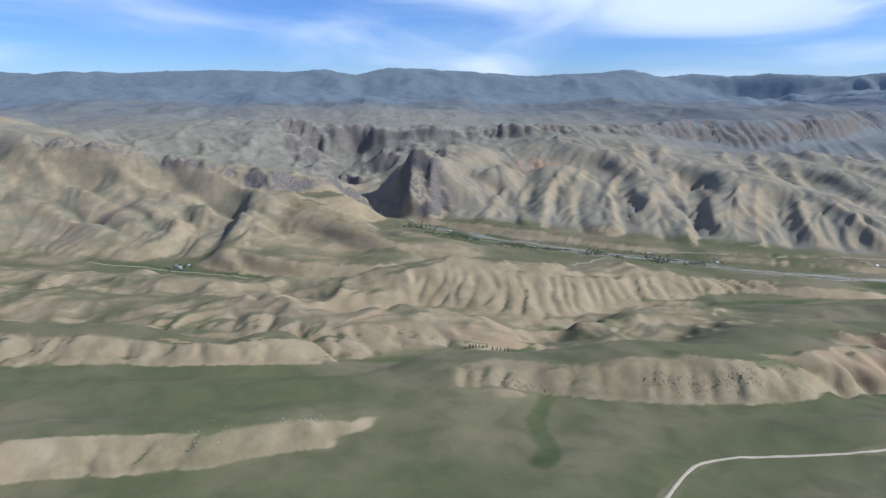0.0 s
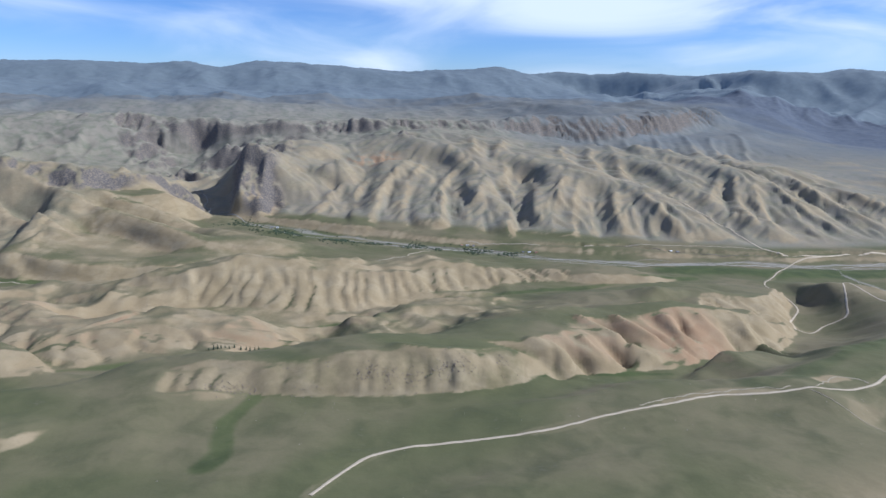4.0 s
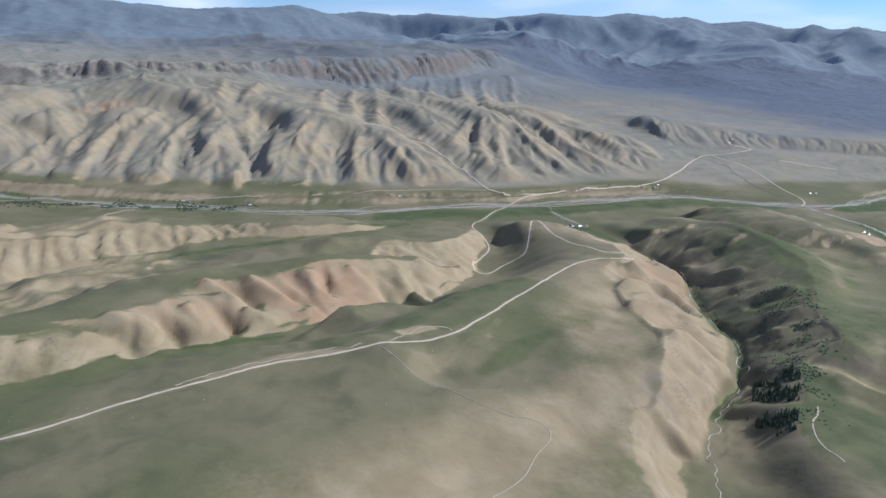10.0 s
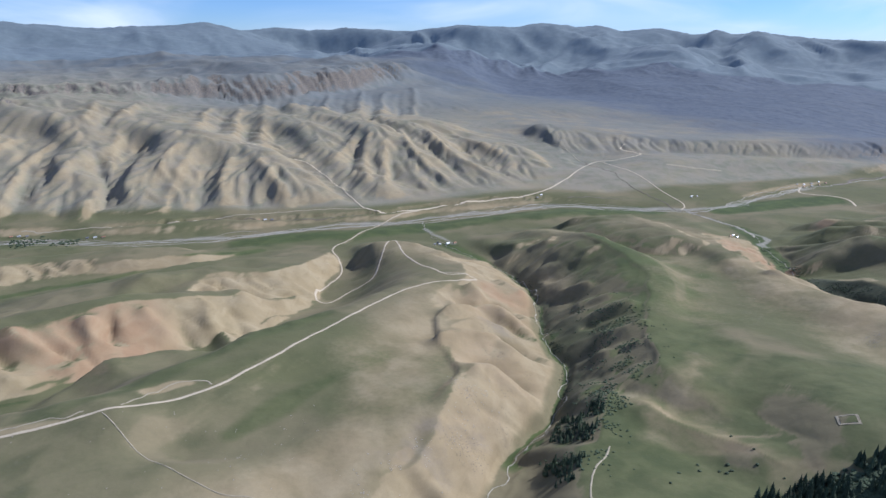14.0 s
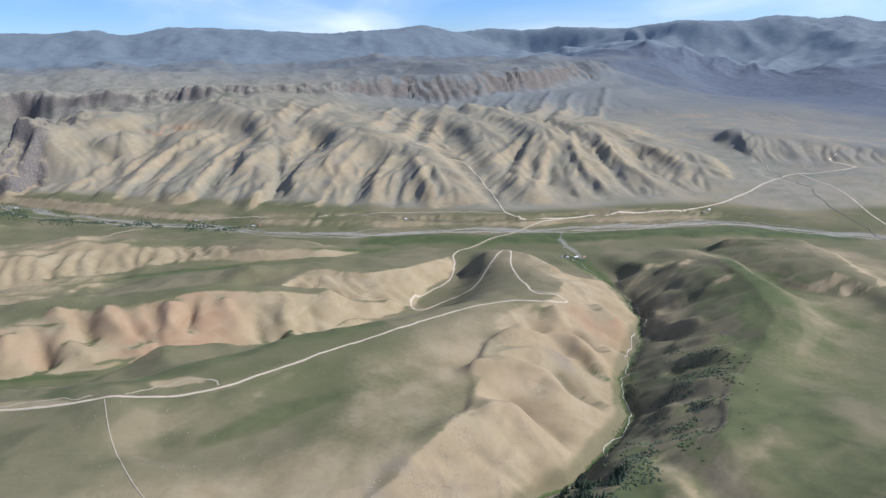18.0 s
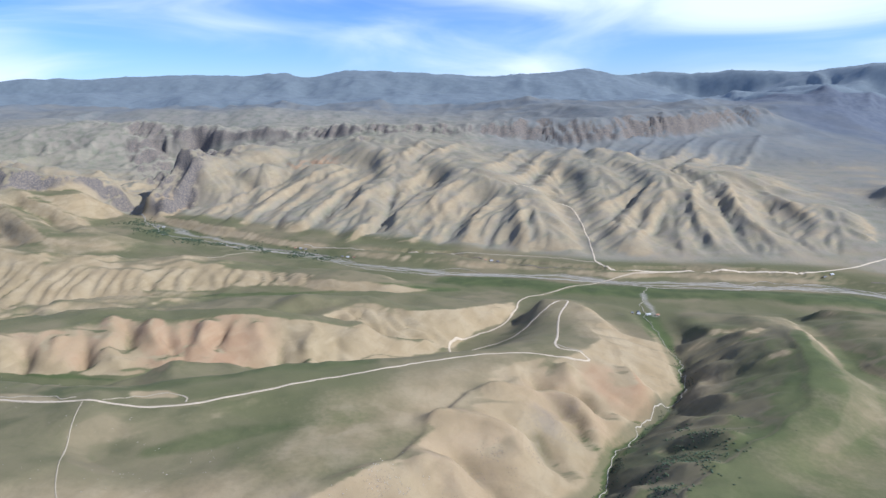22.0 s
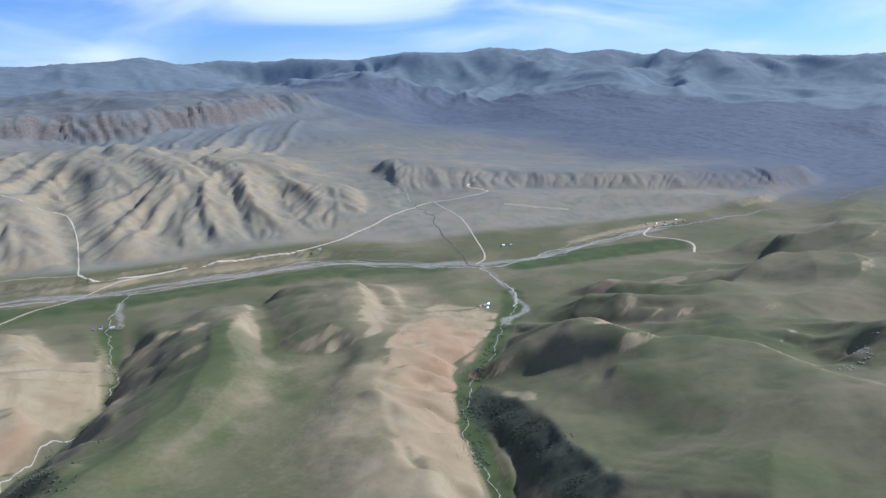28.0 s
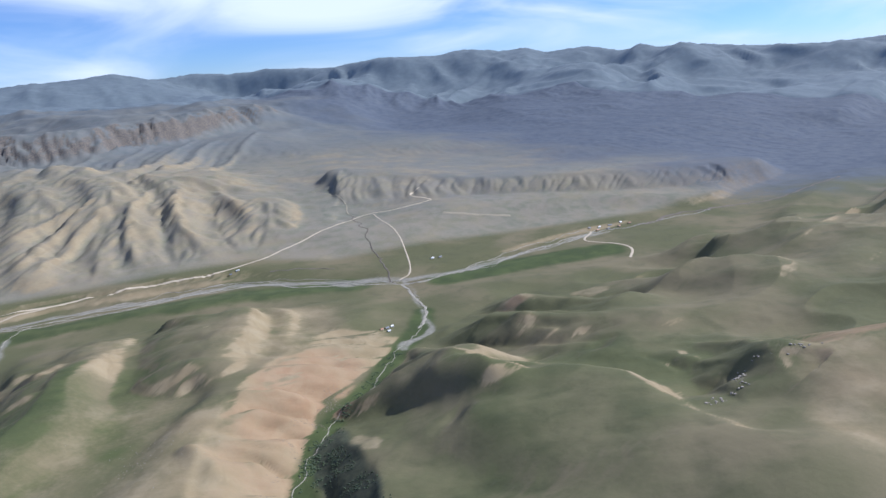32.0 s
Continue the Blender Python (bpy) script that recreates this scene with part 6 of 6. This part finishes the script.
clumps("stones", scatter(90, ((840, 300, 30), (790, 330, 40), (760, 250, 40)), 41, tufted(14, 0.2, 527)), 0.1, 0.3, mat_stone, "pale scattered stones on the hill", "stones", 11, 0.5)
clumps("shrubs", scatter(900, ((566, 112, 9), (600, 100, 9), (636, 88, 9)), 42), 0.6, 1.4, mat_shrub, "dark undergrowth beneath the fir wood", "shrubs", 12)
clumps("stones", scatter(160, ((748, 181, 5), (764, 187, 5)), 43), 0.1, 0.32, mat_stone, "pale rock breaking through the turf", "stones", 13, 0.45)
clumps("stones", scatter(70, ((1026, 165, 3), (1050, 166, 3), (1064, 180, 4), (1094, 156, 4)), 44), 0.25, 0.9, mat_stone, "grey rocks along a dark hillside", "stones", 14, 0.5)
mat_crag = plain("brown_rock", (0.190, 0.155, 0.124), 0.9, 0, 0.4, 2.0, 0.4)
clumps("stones", scatter(900, ((470, 205, 16), (505, 225, 16), (540, 262, 14), (575, 300, 12), (600, 345, 10)), 45, tufted(10, 0.15, 528)), 0.08, 0.28, mat_crag, "brown broken rock on the tan slope", "stones", 15, 0.5)
clumps("stones", scatter(500, ((30, 342, 9), (90, 342, 9), (150, 340, 9), (200, 352, 8)), 46, tufted(9, 0.1, 529)), 0.15, 0.5, mat_crag, "brown rock breaking out of a low scarp", "stones", 16, 0.5)
clumps("stones", scatter(400, ((850, 240, 10), (868, 285, 10), (895, 330, 10), (930, 375, 10)), 47, tufted(9, 0.2, 530)), 0.12, 0.4, mat_crag, "brown stones on the red slope", "stones", 17, 0.5)

# ---- old fold: four low banks on the grass ----
fold = new("stone_fold")
fold.matrix_world = pose(631, 129, float(ground_at(631, 129)), rz=42)
turn = radians(42)
for rx, ry, lx, ly in ((0, 3.6, 8.2, 1.0), (0, -3.6, 8.2, 1.0), (3.6, 0, 1.0, 6.2), (-3.6, 0, 1.0, 6.2)):
    bm = bmesh.new()
    box(bm, rx - lx / 2, ry - ly / 2, -0.9, rx + lx / 2, ry + ly / 2, 0.45)
    bmesh.ops.subdivide_edges(bm, edges=bm.edges[:], cuts=3)
    for v in bm.verts:  # the banks follow the slope
        wx, wy = 631 + v.co.x * math.cos(turn) - v.co.y * math.sin(turn), 129 + v.co.x * math.sin(turn) + v.co.y * math.cos(turn)
        v.co.z = min(v.co.z, 0.22) + float(ground_at(wx, wy)) - float(ground_at(631, 129))
        v.co += Vector((0.12 * math.sin(7.1 * v.co.y + v.co.z), 0.12 * math.sin(5.3 * v.co.x), 0.10 * math.sin(3.7 * v.co.x + 2.9 * v.co.y)))
    part("bank", bm, mat_track, fold)
tagged(fold, "low ruined stone fold with four tumbled banks on grass", "ruin")
